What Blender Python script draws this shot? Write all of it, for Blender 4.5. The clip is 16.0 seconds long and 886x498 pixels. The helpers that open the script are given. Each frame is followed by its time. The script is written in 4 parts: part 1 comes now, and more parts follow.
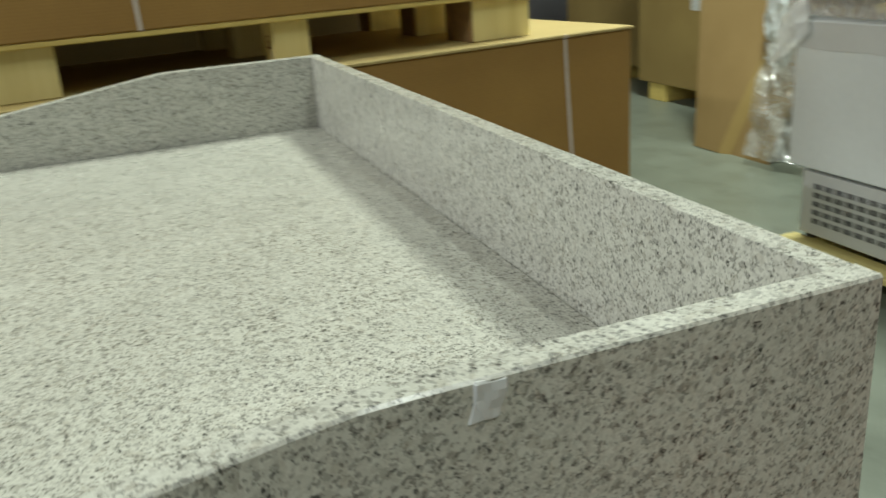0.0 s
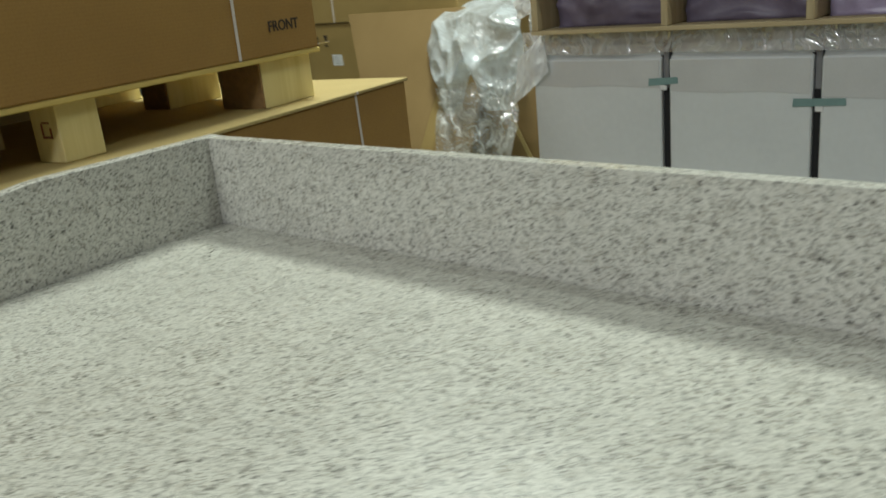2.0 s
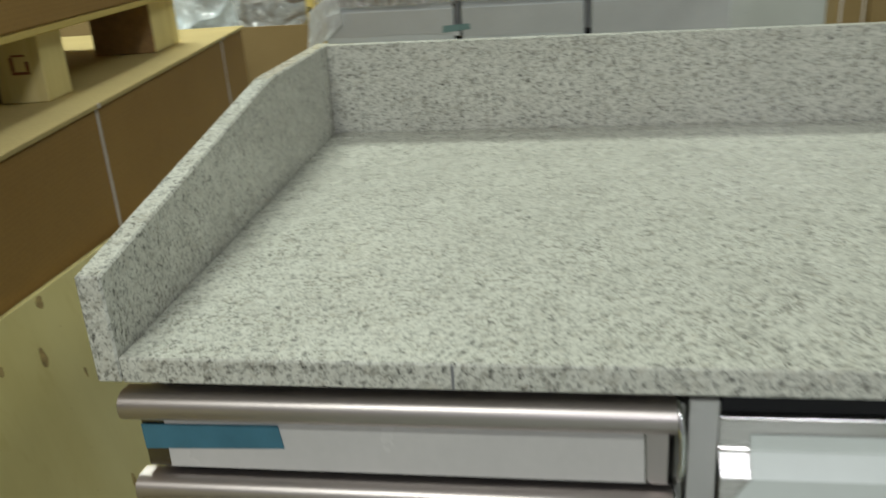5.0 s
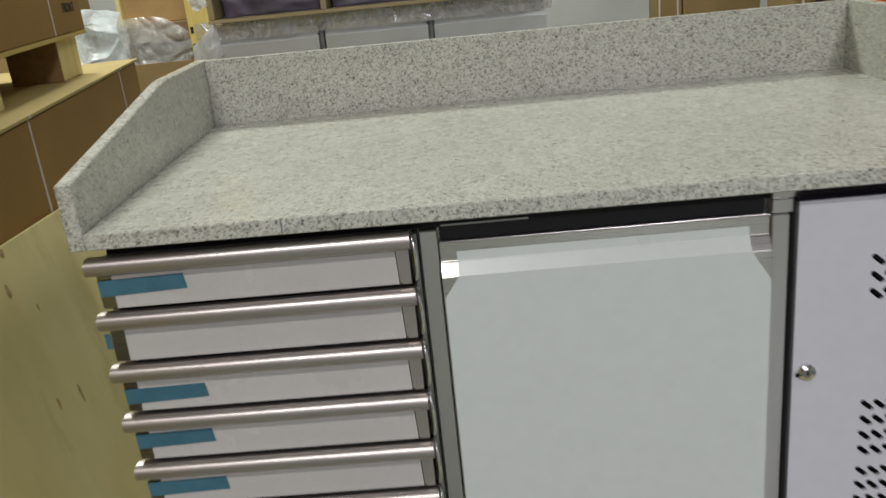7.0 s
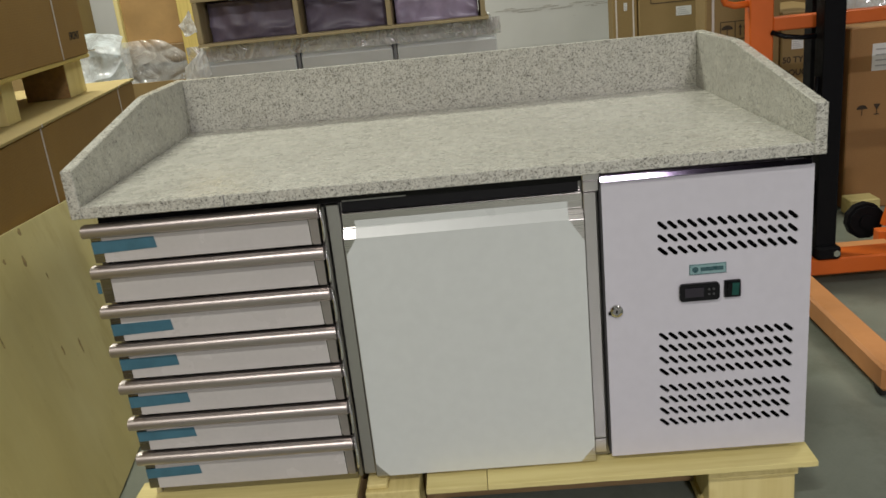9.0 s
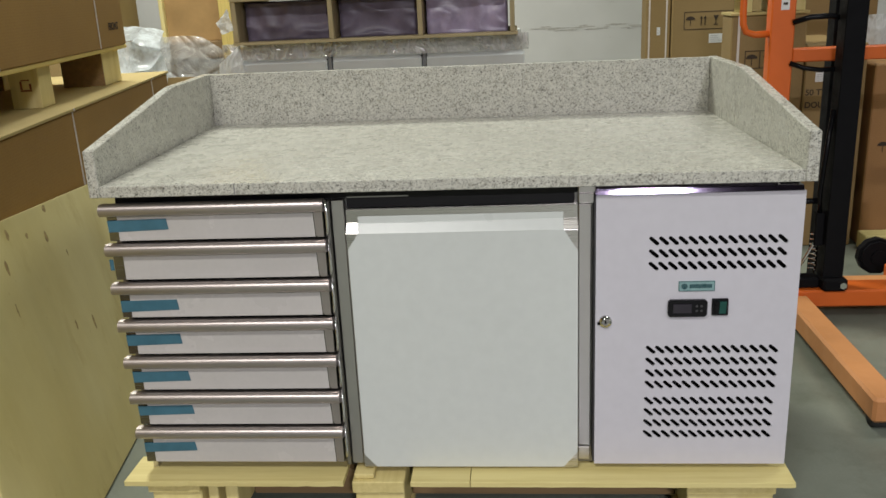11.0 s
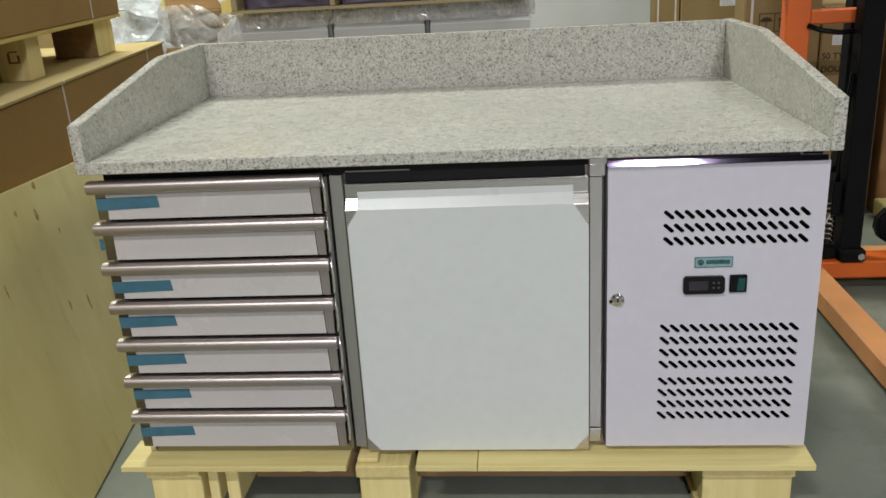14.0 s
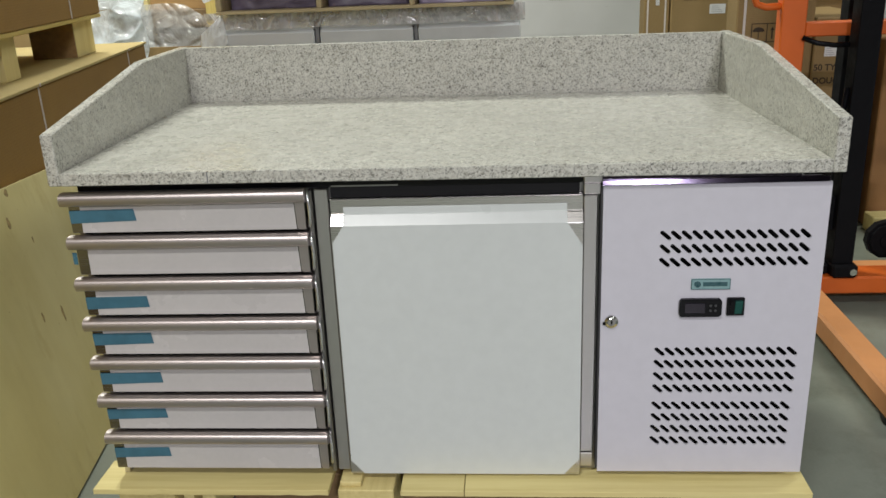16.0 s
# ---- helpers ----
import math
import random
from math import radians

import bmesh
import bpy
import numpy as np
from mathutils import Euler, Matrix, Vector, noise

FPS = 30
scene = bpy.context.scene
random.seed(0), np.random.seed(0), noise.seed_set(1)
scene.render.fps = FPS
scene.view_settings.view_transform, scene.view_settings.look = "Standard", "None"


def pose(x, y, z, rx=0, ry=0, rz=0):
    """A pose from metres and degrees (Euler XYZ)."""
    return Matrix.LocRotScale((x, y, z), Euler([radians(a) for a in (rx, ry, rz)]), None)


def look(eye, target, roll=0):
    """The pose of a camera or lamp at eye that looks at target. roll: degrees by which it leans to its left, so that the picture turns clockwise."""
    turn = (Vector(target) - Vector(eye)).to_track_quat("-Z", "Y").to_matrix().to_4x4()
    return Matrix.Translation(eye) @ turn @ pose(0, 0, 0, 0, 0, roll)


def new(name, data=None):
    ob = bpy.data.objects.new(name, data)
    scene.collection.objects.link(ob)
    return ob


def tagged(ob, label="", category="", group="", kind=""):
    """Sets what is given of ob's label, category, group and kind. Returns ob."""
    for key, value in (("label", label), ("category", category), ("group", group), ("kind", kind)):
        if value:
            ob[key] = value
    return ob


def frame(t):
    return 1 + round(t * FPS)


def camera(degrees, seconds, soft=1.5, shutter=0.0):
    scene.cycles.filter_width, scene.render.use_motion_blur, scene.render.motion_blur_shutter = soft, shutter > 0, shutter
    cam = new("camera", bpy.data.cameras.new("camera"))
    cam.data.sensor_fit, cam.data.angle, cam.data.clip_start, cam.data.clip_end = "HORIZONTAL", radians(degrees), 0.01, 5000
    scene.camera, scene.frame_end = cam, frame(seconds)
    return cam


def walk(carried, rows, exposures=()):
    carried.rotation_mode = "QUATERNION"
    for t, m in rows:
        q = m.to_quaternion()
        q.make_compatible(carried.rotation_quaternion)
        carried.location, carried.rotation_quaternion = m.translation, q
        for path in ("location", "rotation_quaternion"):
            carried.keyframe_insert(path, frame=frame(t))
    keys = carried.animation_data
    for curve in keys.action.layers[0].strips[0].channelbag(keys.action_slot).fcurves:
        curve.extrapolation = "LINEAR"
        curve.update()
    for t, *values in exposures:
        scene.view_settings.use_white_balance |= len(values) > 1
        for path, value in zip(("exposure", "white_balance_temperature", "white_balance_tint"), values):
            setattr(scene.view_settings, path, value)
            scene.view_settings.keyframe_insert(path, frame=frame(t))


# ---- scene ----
cam = camera(55.1, 16.0, shutter=0.6)
PATH = [
    (0, (1.749, 0.409, 1.139), (-0.025, 1.045, 0.47), -4.2),
    (0.5, (1.655, 0.333, 1.126), (0.023, 1.256, 0.43), -4.8),
    (1, (1.518, 0.25, 1.112), (-0.025, 1.346, 0.466), -6.1),
    (1.5, (1.324, 0.133, 1.143), (-0.185, 1.309, 0.561), -7.4),
    (2, (1.154, -0.021, 1.163), (-0.081, 1.425, 0.543), -5.8),
    (2.5, (0.969, -0.107, 1.152), (-0.211, 1.373, 0.506), -5.5),
    (3, (0.773, -0.164, 1.153), (-0.409, 1.319, 0.516), -5.8),
    (3.2, (0.711, -0.206, 1.148), (-0.47, 1.285, 0.531), -5.7),
    (5.5, (0.38, -0.682, 1.12), (0.241, 1.181, 0.407), -4.1),
    (6, (0.456, -0.809, 1.122), (0.344, 1.073, 0.455), -4.6),
    (6.5, (0.536, -0.946, 1.112), (0.434, 0.939, 0.451), -4.8),
    (7, (0.572, -1.101, 1.127), (0.479, 0.783, 0.463), -5.9),
    (7.5, (0.583, -1.296, 1.141), (0.5, 0.59, 0.479), -6.5),
    (8, (0.679, -1.418, 1.142), (0.585, 0.462, 0.467), -5.1),
    (8.5, (0.765, -1.489, 1.157), (0.659, 0.399, 0.505), -5.3),
    (9, (0.789, -1.541, 1.166), (0.684, 0.356, 0.541), -6.0),
    (9.2, (0.767, -1.575, 1.188), (0.68, 0.319, 0.553), -5.5),
    (11.3, (0.866, -1.603, 1.155), (0.693, 0.301, 0.566), -2.5),
    (11.5, (0.873, -1.577, 1.161), (0.704, 0.326, 0.569), -2.5),
    (12, (0.887, -1.553, 1.162), (0.688, 0.349, 0.579), -3.0),
    (12.5, (0.871, -1.552, 1.162), (0.631, 0.337, 0.552), -3.7),
    (13, (0.855, -1.545, 1.156), (0.596, 0.342, 0.548), -3.8),
    (13.5, (0.853, -1.537, 1.15), (0.61, 0.347, 0.524), -3.8),
    (14, (0.851, -1.523, 1.146), (0.664, 0.356, 0.487), -3.4),
    (14.5, (0.855, -1.492, 1.145), (0.677, 0.382, 0.471), -3.2),
    (15, (0.846, -1.472, 1.152), (0.698, 0.406, 0.479), -2.4),
    (15.5, (0.84, -1.461, 1.157), (0.697, 0.42, 0.491), -2.3),
    (16, (0.838, -1.457, 1.159), (0.688, 0.425, 0.499), -2.4),
]
EXPOSURES = [  # seconds, stops, kelvin, tint
    (0.0, 0.22, 6150, 2), (0.6, 0.07, 6050, 4), (1.0, -0.08, 6000, 4), (3.2, -0.06, 6100, 6), (5.5, -0.13, 6100, 3), (7.0, -0.13, 6200, 11), (9.0, -0.14, 6550, 12), (11.5, 0.12, 6300, 12), (16.0, 0.12, 6200, 13),
]
walk(cam, [(t, look(eye, target, roll)) for t, eye, target, roll in PATH], EXPOSURES)

# ---- light ----
world = bpy.data.worlds.new("world")
world.use_nodes = True
world.node_tree.nodes["Background"].inputs[0].default_value = (0.9, 0.95, 1.0, 1)
world.node_tree.nodes["Background"].inputs[1].default_value = 0.05
scene.world = world
scene.view_settings.exposure = 0.0
LAMPS = [  # x, y, z, length along x, width, watts, colour
    (-0.95, 2.86, 4.4, 1.4, 0.75, 206, (0.98, 1.0, 0.87)),
    (3.8, -1.6, 5.0, 1.5, 0.20, 12, (0.97, 1.0, 0.92)),
    (3.6, 1.7, 5.0, 1.5, 0.20, 68, (0.98, 1.0, 0.90)),
    (-0.5, -3.9, 5.0, 1.2, 0.20, 200, (1.0, 0.98, 0.90)),
    (2.10, -5.6, 3.4, 0.55, 0.12, 300, (0.965, 0.925, 0.965)),
]


# ---- materials ----
def mat(name):
    m = bpy.data.materials.new(name)
    m.use_nodes = True
    return m, m.node_tree, m.node_tree.nodes["Principled BSDF"]


def node(nt, kind, **ins):
    n = nt.nodes.new(kind)
    for k, v in ins.items():
        n.inputs[k.replace("_", " ")].default_value = v
    return n


def coords(nt, scale=(1, 1, 1), kind="Object", rot=(0, 0, 0)):
    tc, mp = nt.nodes.new("ShaderNodeTexCoord"), nt.nodes.new("ShaderNodeMapping")
    mp.inputs["Scale"].default_value = scale
    mp.inputs["Rotation"].default_value = rot
    nt.links.new(tc.outputs[kind], mp.inputs["Vector"])
    return mp.outputs[0]


def ramp(nt, fac, stops, mode="LINEAR"):
    r = nt.nodes.new("ShaderNodeValToRGB")
    r.color_ramp.interpolation = mode
    el = r.color_ramp.elements
    while len(el) < len(stops):
        el.new(0.5)
    for e, (p, c) in zip(el, stops):
        e.position, e.color = p, (*c, 1)
    nt.links.new(fac, r.inputs[0])
    return r.outputs[0]


def mix(nt, fac, a, b, mode="MIX"):
    m = nt.nodes.new("ShaderNodeMix")
    m.data_type, m.blend_type = "RGBA", mode
    for sock, v in ((m.inputs[0], fac), (m.inputs[6], a), (m.inputs[7], b)):
        if hasattr(v, "links"):
            nt.links.new(v, sock)
        else:
            sock.default_value = v if isinstance(v, float) else (*v, 1)
    return m.outputs[2]


def noise_tex(nt, vec, scale, detail=4.0, rough=0.55):
    n = node(nt, "ShaderNodeTexNoise", Scale=scale, Detail=detail, Roughness=rough)
    nt.links.new(vec, n.inputs["Vector"])
    return n.outputs[0]


def bump(nt, bsdf, height, strength, dist):
    b = node(nt, "ShaderNodeBump", Strength=strength, Distance=dist)
    nt.links.new(height, b.inputs["Height"])
    nt.links.new(b.outputs[0], bsdf.inputs["Normal"])


def granite(name, rough, lift=0.0):
    """Speckled pale granite: three sizes of grain."""
    m, nt, p = mat(name)
    vec = coords(nt)
    wob = noise_tex(nt, vec, 260.0, 2.0)
    add = nt.nodes.new("ShaderNodeVectorMath")
    add.operation = "MULTIPLY_ADD"
    nt.links.new(wob, add.inputs[0])
    add.inputs[1].default_value = (0.006, 0.006, 0.006)
    nt.links.new(vec, add.inputs[2])
    cells = []
    for scale in (285.0, 500.0, 175.0):
        v = node(nt, "ShaderNodeTexVoronoi", Scale=scale)
        nt.links.new(add.outputs[0], v.inputs["Vector"])
        sep = nt.nodes.new("ShaderNodeSeparateColor")
        nt.links.new(v.outputs["Color"], sep.inputs[0])
        cells.append(sep.outputs[0])
    base = ramp(nt, cells[0], [(0.0, (0.564, 0.560, 0.492)), (0.30, (0.485, 0.477, 0.420)), (0.55, (0.629, 0.625, 0.560)), (0.76, (0.396, 0.383, 0.333)), (0.875, (0.119, 0.116, 0.101))], "CONSTANT")
    fine = ramp(nt, cells[1], [(0.0, (0.589, 0.585, 0.521)), (0.60, (0.455, 0.447, 0.398)), (0.815, (0.069, 0.068, 0.062))], "CONSTANT")
    col = mix(nt, 0.52, base, fine)
    big = ramp(nt, cells[2], [(0.0, (1, 1, 1)), (0.86, (0.84, 0.82, 0.795)), (0.95, (0.66, 0.65, 0.63))], "CONSTANT")
    col = mix(nt, 0.8, col, big, "MULTIPLY")
    cloud = ramp(nt, noise_tex(nt, vec, 5.0, 3.0), [(0.3, (0.90, 0.90, 0.885)), (0.7, (1.0, 1.0, 0.985))])
    col = mix(nt, 1.0, col, cloud, "MULTIPLY")
    nt.links.new(col, p.inputs["Base Color"])
    p.inputs["Roughness"].default_value = rough
    rr = ramp(nt, noise_tex(nt, vec, 22.0, 5.0), [(0.3, (rough - 0.06,) * 3), (0.75, (rough + 0.1,) * 3)])
    nt.links.new(rr, p.inputs["Roughness"])
    bump(nt, p, cells[0], 0.06, 0.001)
    return m


def cardboard(name, col, dark):
    m, nt, p = mat(name)
    vec = coords(nt)
    n1 = noise_tex(nt, vec, 3.0, 5.0)
    c = ramp(nt, n1, [(0.3, dark), (0.72, col)])
    flute = nt.nodes.new("ShaderNodeTexWave")
    flute.bands_direction = "Z"
    flute.inputs["Scale"].default_value = 40.0
    nt.links.new(vec, flute.inputs["Vector"])
    c = mix(nt, 0.05, c, flute.outputs[0], "MULTIPLY")
    spots = ramp(nt, noise_tex(nt, vec, 180.0, 2.0), [(0.35, (0.88, 0.87, 0.86)), (0.6, (1, 1, 1))])
    c = mix(nt, 0.6, c, spots, "MULTIPLY")
    nt.links.new(c, p.inputs["Base Color"])
    p.inputs["Roughness"].default_value = 0.72
    bump(nt, p, noise_tex(nt, vec, 9.0, 4.0), 0.25, 0.004)
    return m


def timber(name, light, dark, axis="X", scale=1.0):
    m, nt, p = mat(name)
    st = {"X": (1.5, 28, 28), "Y": (28, 1.5, 28), "Z": (28, 28, 1.5)}[axis]
    vec = coords(nt, tuple(v * scale for v in st))
    g = noise_tex(nt, vec, 2.2, 6.0, 0.6)
    c = ramp(nt, g, [(0.28, dark), (0.62, light)])
    info = nt.nodes.new("ShaderNodeObjectInfo")
    tint = ramp(nt, info.outputs["Random"], [(0.0, (0.86, 0.84, 0.80)), (1.0, (1.05, 1.04, 1.0))])
    c = mix(nt, 1.0, c, tint, "MULTIPLY")
    knots = ramp(nt, noise_tex(nt, coords(nt), 7.0, 2.0), [(0.70, (1, 1, 1)), (0.78, (0.72, 0.6, 0.45))])
    c = mix(nt, 0.7, c, knots, "MULTIPLY")
    nt.links.new(c, p.inputs["Base Color"])
    p.inputs["Roughness"].default_value = 0.68
    bump(nt, p, g, 0.25, 0.002)
    return m


def plywood(name):
    """Pale knotty veneer: soft clouds, faint grain and long shallow creases."""
    m, nt, p = mat(name)
    vec = coords(nt, (1, 1, 0.7))
    big = noise_tex(nt, vec, 2.6, 5.0, 0.55)
    c = ramp(nt, big, [(0.28, (0.60, 0.505, 0.195)), (0.5, (0.69, 0.60, 0.262)), (0.72, (0.77, 0.69, 0.345))])
    smear = ramp(nt, noise_tex(nt, coords(nt, (1, 3.0, 1.2), rot=(0.6, 0, 0)), 3.4, 5.0, 0.6), [(0.56, (1, 1, 1)), (0.70, (0.84, 0.79, 0.66))])
    c = mix(nt, 0.8, c, smear, "MULTIPLY")
    g = noise_tex(nt, coords(nt, (9, 9, 0.8)), 3.0, 4.0)
    c = mix(nt, 0.5, c, ramp(nt, g, [(0.3, (0.92, 0.91, 0.88)), (0.7, (1, 1, 1))]), "MULTIPLY")
    specks = ramp(nt, noise_tex(nt, coords(nt), 60.0, 2.0), [(0.74, (1, 1, 1)), (0.79, (0.5, 0.4, 0.28))])
    c = mix(nt, 0.6, c, specks, "MULTIPLY")
    nt.links.new(c, p.inputs["Base Color"])
    p.inputs["Roughness"].default_value = 0.42
    crease = noise_tex(nt, coords(nt, (1, 2.4, 1.0), rot=(0.7, 0, 0)), 1.8, 3.0, 0.4)
    bump(nt, p, crease, 0.5, 0.03)
    return m


def steel(name, col=(0.60, 0.58, 0.55), rough=0.28, along="X"):
    m, nt, p = mat(name)
    st = {"X": (2, 260, 260), "Z": (260, 260, 2)}[along]
    g = noise_tex(nt, coords(nt, st), 3.0, 3.0)
    nt.links.new(ramp(nt, g, [(0.3, tuple(c * 0.975 for c in col)), (0.7, col)]), p.inputs["Base Color"])
    p.inputs["Metallic"].default_value = 1.0
    nt.links.new(ramp(nt, g, [(0.3, (rough - 0.015,) * 3), (0.7, (rough + 0.02,) * 3)]), p.inputs["Roughness"])
    bump(nt, p, g, 0.01, 0.0004)
    return m


def plain(name, col, rough=0.5, metal=0.0, var=0.1, scale=8.0, bumps=0.1, spec=0.5):
    m, nt, p = mat(name)
    vec = coords(nt)
    n = noise_tex(nt, vec, scale, 5.0, 0.6)
    c = ramp(nt, n, [(0.3, tuple(v * (1 - var) for v in col)), (0.7, tuple(min(1, v * (1 + var * 0.6)) for v in col))])
    fine = ramp(nt, noise_tex(nt, vec, scale * 24, 2.0), [(0.3, (0.94, 0.94, 0.94)), (0.7, (1, 1, 1))])
    nt.links.new(mix(nt, 0.6, c, fine, "MULTIPLY"), p.inputs["Base Color"])
    p.inputs["Metallic"].default_value = metal
    p.inputs["Specular IOR Level"].default_value = spec
    nt.links.new(ramp(nt, n, [(0.3, (max(0.02, rough - 0.06),) * 3), (0.7, (rough + 0.08,) * 3)]), p.inputs["Roughness"])
    bump(nt, p, n, bumps, 0.002)
    return m


def worn_paint(name, col, under, rough=0.42, spec=0.5):
    """Paint with scuffs that show the metal or primer."""
    m, nt, p = mat(name)
    vec = coords(nt)
    n = noise_tex(nt, vec, 14.0, 8.0, 0.7)
    mask = ramp(nt, n, [(0.66, (0, 0, 0)), (0.72, (1, 1, 1))])
    tone = ramp(nt, noise_tex(nt, vec, 4.0, 4.0), [(0.3, tuple(v * 0.8 for v in col)), (0.7, col)])
    nt.links.new(mix(nt, mask, tone, under), p.inputs["Base Color"])
    nt.links.new(ramp(nt, n, [(0.3, (rough - 0.08,) * 3), (0.7, (rough + 0.2,) * 3)]), p.inputs["Roughness"])
    p.inputs["Specular IOR Level"].default_value = spec
    bump(nt, p, n, 0.12, 0.002)
    return m


def wrap_film(name, cover, tint=(0.90, 0.93, 0.93), low=0.25, gloss=0.10, crease=0.60):
    """Creased clear stretch film: thin milky streaks along its folds, clear and glossy between."""
    m, nt, p = mat(name)
    vec = coords(nt)
    wob = nt.nodes.new("ShaderNodeTexNoise")
    wob.inputs["Scale"].default_value, wob.inputs["Detail"].default_value = 4.0, 3.0
    nt.links.new(vec, wob.inputs["Vector"])
    add = nt.nodes.new("ShaderNodeVectorMath")
    add.operation = "MULTIPLY_ADD"
    nt.links.new(wob.outputs["Color"], add.inputs[0])
    add.inputs[1].default_value = (0.30, 0.30, 0.30)
    nt.links.new(vec, add.inputs[2])

    def streaks(scale, stretch, width):
        mp = nt.nodes.new("ShaderNodeMapping")
        mp.inputs["Scale"].default_value = stretch
        nt.links.new(add.outputs[0], mp.inputs["Vector"])
        n = noise_tex(nt, mp.outputs[0], scale, 3.0, 0.5)
        return n, ramp(nt, n, [(0.5 - width, (0, 0, 0)), (0.5, (1, 1, 1)), (0.5 + width, (0, 0, 0))])

    n1, s1 = streaks(5.0, (1.6, 1.6, 0.7), 0.035)
    n2, s2 = streaks(17.0, (1.3, 1.3, 0.6), 0.032)
    lines = mix(nt, 0.6, s1, s2, "SCREEN")
    hgt = mix(nt, 0.35, n1, lines)
    gl = nt.nodes.new("ShaderNodeBsdfGlossy")
    gl.inputs["Roughness"].default_value = 0.14
    gl.inputs["Color"].default_value = (0.95, 0.95, 0.95, 1)
    p.inputs["Base Color"].default_value = (*tint, 1)
    p.inputs["Roughness"].default_value = 0.22
    b = node(nt, "ShaderNodeBump", Strength=0.55, Distance=0.02)
    nt.links.new(hgt, b.inputs["Height"])
    for sh in (p, gl):
        nt.links.new(b.outputs[0], sh.inputs["Normal"])
    tr = nt.nodes.new("ShaderNodeBsdfTransparent")
    ms, mg = nt.nodes.new("ShaderNodeMixShader"), nt.nodes.new("ShaderNodeMixShader")
    cloud = noise_tex(nt, add.outputs[0], 6.0, 4.0, 0.55)
    milky = ramp(nt, cloud, [(0.32, (cover * low,) * 3), (0.50, (cover * (low + 0.25),) * 3), (0.66, (min(1, cover * 1.3),) * 3)])
    f = mix(nt, crease, milky, lines, "SCREEN")
    mg.inputs[0].default_value = gloss
    nt.links.new(tr.outputs[0], mg.inputs[1])
    nt.links.new(gl.outputs[0], mg.inputs[2])
    nt.links.new(f, ms.inputs[0])
    nt.links.new(mg.outputs[0], ms.inputs[1])
    tl, mt = nt.nodes.new("ShaderNodeBsdfTranslucent"), nt.nodes.new("ShaderNodeMixShader")
    tl.inputs["Color"].default_value = (*tint, 1)
    mt.inputs[0].default_value = 0.45
    nt.links.new(p.outputs[0], mt.inputs[1])
    nt.links.new(tl.outputs[0], mt.inputs[2])
    nt.links.new(mt.outputs[0], ms.inputs[2])
    nt.links.new(ms.outputs[0], nt.nodes["Material Output"].inputs["Surface"])
    return m


def floor_mat():
    m, nt, p = mat("floor_concrete")
    vec = coords(nt)
    n = noise_tex(nt, vec, 1.6, 8.0, 0.65)
    c = ramp(nt, n, [(0.25, (0.135, 0.152, 0.122)), (0.5, (0.19, 0.212, 0.172)), (0.75, (0.24, 0.265, 0.218))])
    st = ramp(nt, noise_tex(nt, vec, 5.0, 6.0, 0.7), [(0.52, (1, 1, 1)), (0.70, (0.60, 0.58, 0.54))])
    c = mix(nt, 0.55, c, st, "MULTIPLY")
    gr = ramp(nt, noise_tex(nt, vec, 140.0, 2.0), [(0.3, (0.9, 0.9, 0.9)), (0.7, (1, 1, 1))])
    nt.links.new(mix(nt, 0.7, c, gr, "MULTIPLY"), p.inputs["Base Color"])
    nt.links.new(ramp(nt, n, [(0.3, (0.25,) * 3), (0.7, (0.48,) * 3)]), p.inputs["Roughness"])
    bump(nt, p, n, 0.08, 0.002)
    return m


def wall_mat():
    m, nt, p = mat("wall_paint")
    vec = coords(nt)
    n = noise_tex(nt, vec, 0.9, 6.0, 0.6)
    c = ramp(nt, n, [(0.3, (0.58, 0.575, 0.55)), (0.7, (0.68, 0.675, 0.65))])
    s = ramp(nt, noise_tex(nt, coords(nt, (1.0, 1.0, 6.0)), 2.2, 8.0, 0.7), [(0.63, (1, 1, 1)), (0.72, (0.55, 0.52, 0.47))])
    nt.links.new(mix(nt, 0.6, c, s, "MULTIPLY"), p.inputs["Base Color"])
    p.inputs["Roughness"].default_value = 0.8
    bump(nt, p, n, 0.15, 0.006)
    return m


GRANITE = granite("granite_polished", 0.27)
CARD = cardboard("cardboard_brown", (0.365, 0.21, 0.050), (0.31, 0.173, 0.040))
CARD_PALE = cardboard("cardboard_tan", (0.36, 0.255, 0.085), (0.30, 0.205, 0.066))
CARD_DULL = cardboard("cardboard_dull", (0.305, 0.205, 0.080), (0.255, 0.168, 0.062))
CARD_RED = cardboard("cardboard_russet", (0.38, 0.205, 0.075), (0.31, 0.16, 0.055))
CRATE_BOARD = plain("crate_board", (0.43, 0.265, 0.105), 0.55, 0.0, 0.18, 5.0, 0.3)
STRINGER = timber("stringer_brown", (0.27, 0.18, 0.085), (0.19, 0.12, 0.055), "X", 0.5)
CARD_LID = cardboard("cardboard_lid", (0.53, 0.415, 0.17), (0.46, 0.35, 0.135))
CHIPBOARD = plain("chipboard_brown", (0.29, 0.175, 0.065), 0.8, 0.0, 0.25, 60, 0.3)
WOOD_X = timber("pine_along_x", (0.76, 0.60, 0.19), (0.63, 0.47, 0.135), "X")
WOOD_Y = timber("pine_along_y", (0.76, 0.60, 0.19), (0.63, 0.47, 0.135), "Y")
WOOD_Z = timber("pine_end", (0.74, 0.585, 0.19), (0.57, 0.42, 0.115), "Z")
PALE_X = timber("pale_board_x", (0.69, 0.605, 0.275), (0.59, 0.50, 0.20), "X")
PALE_Y = timber("pale_board_y", (0.74, 0.64, 0.29), (0.60, 0.50, 0.20), "Y")
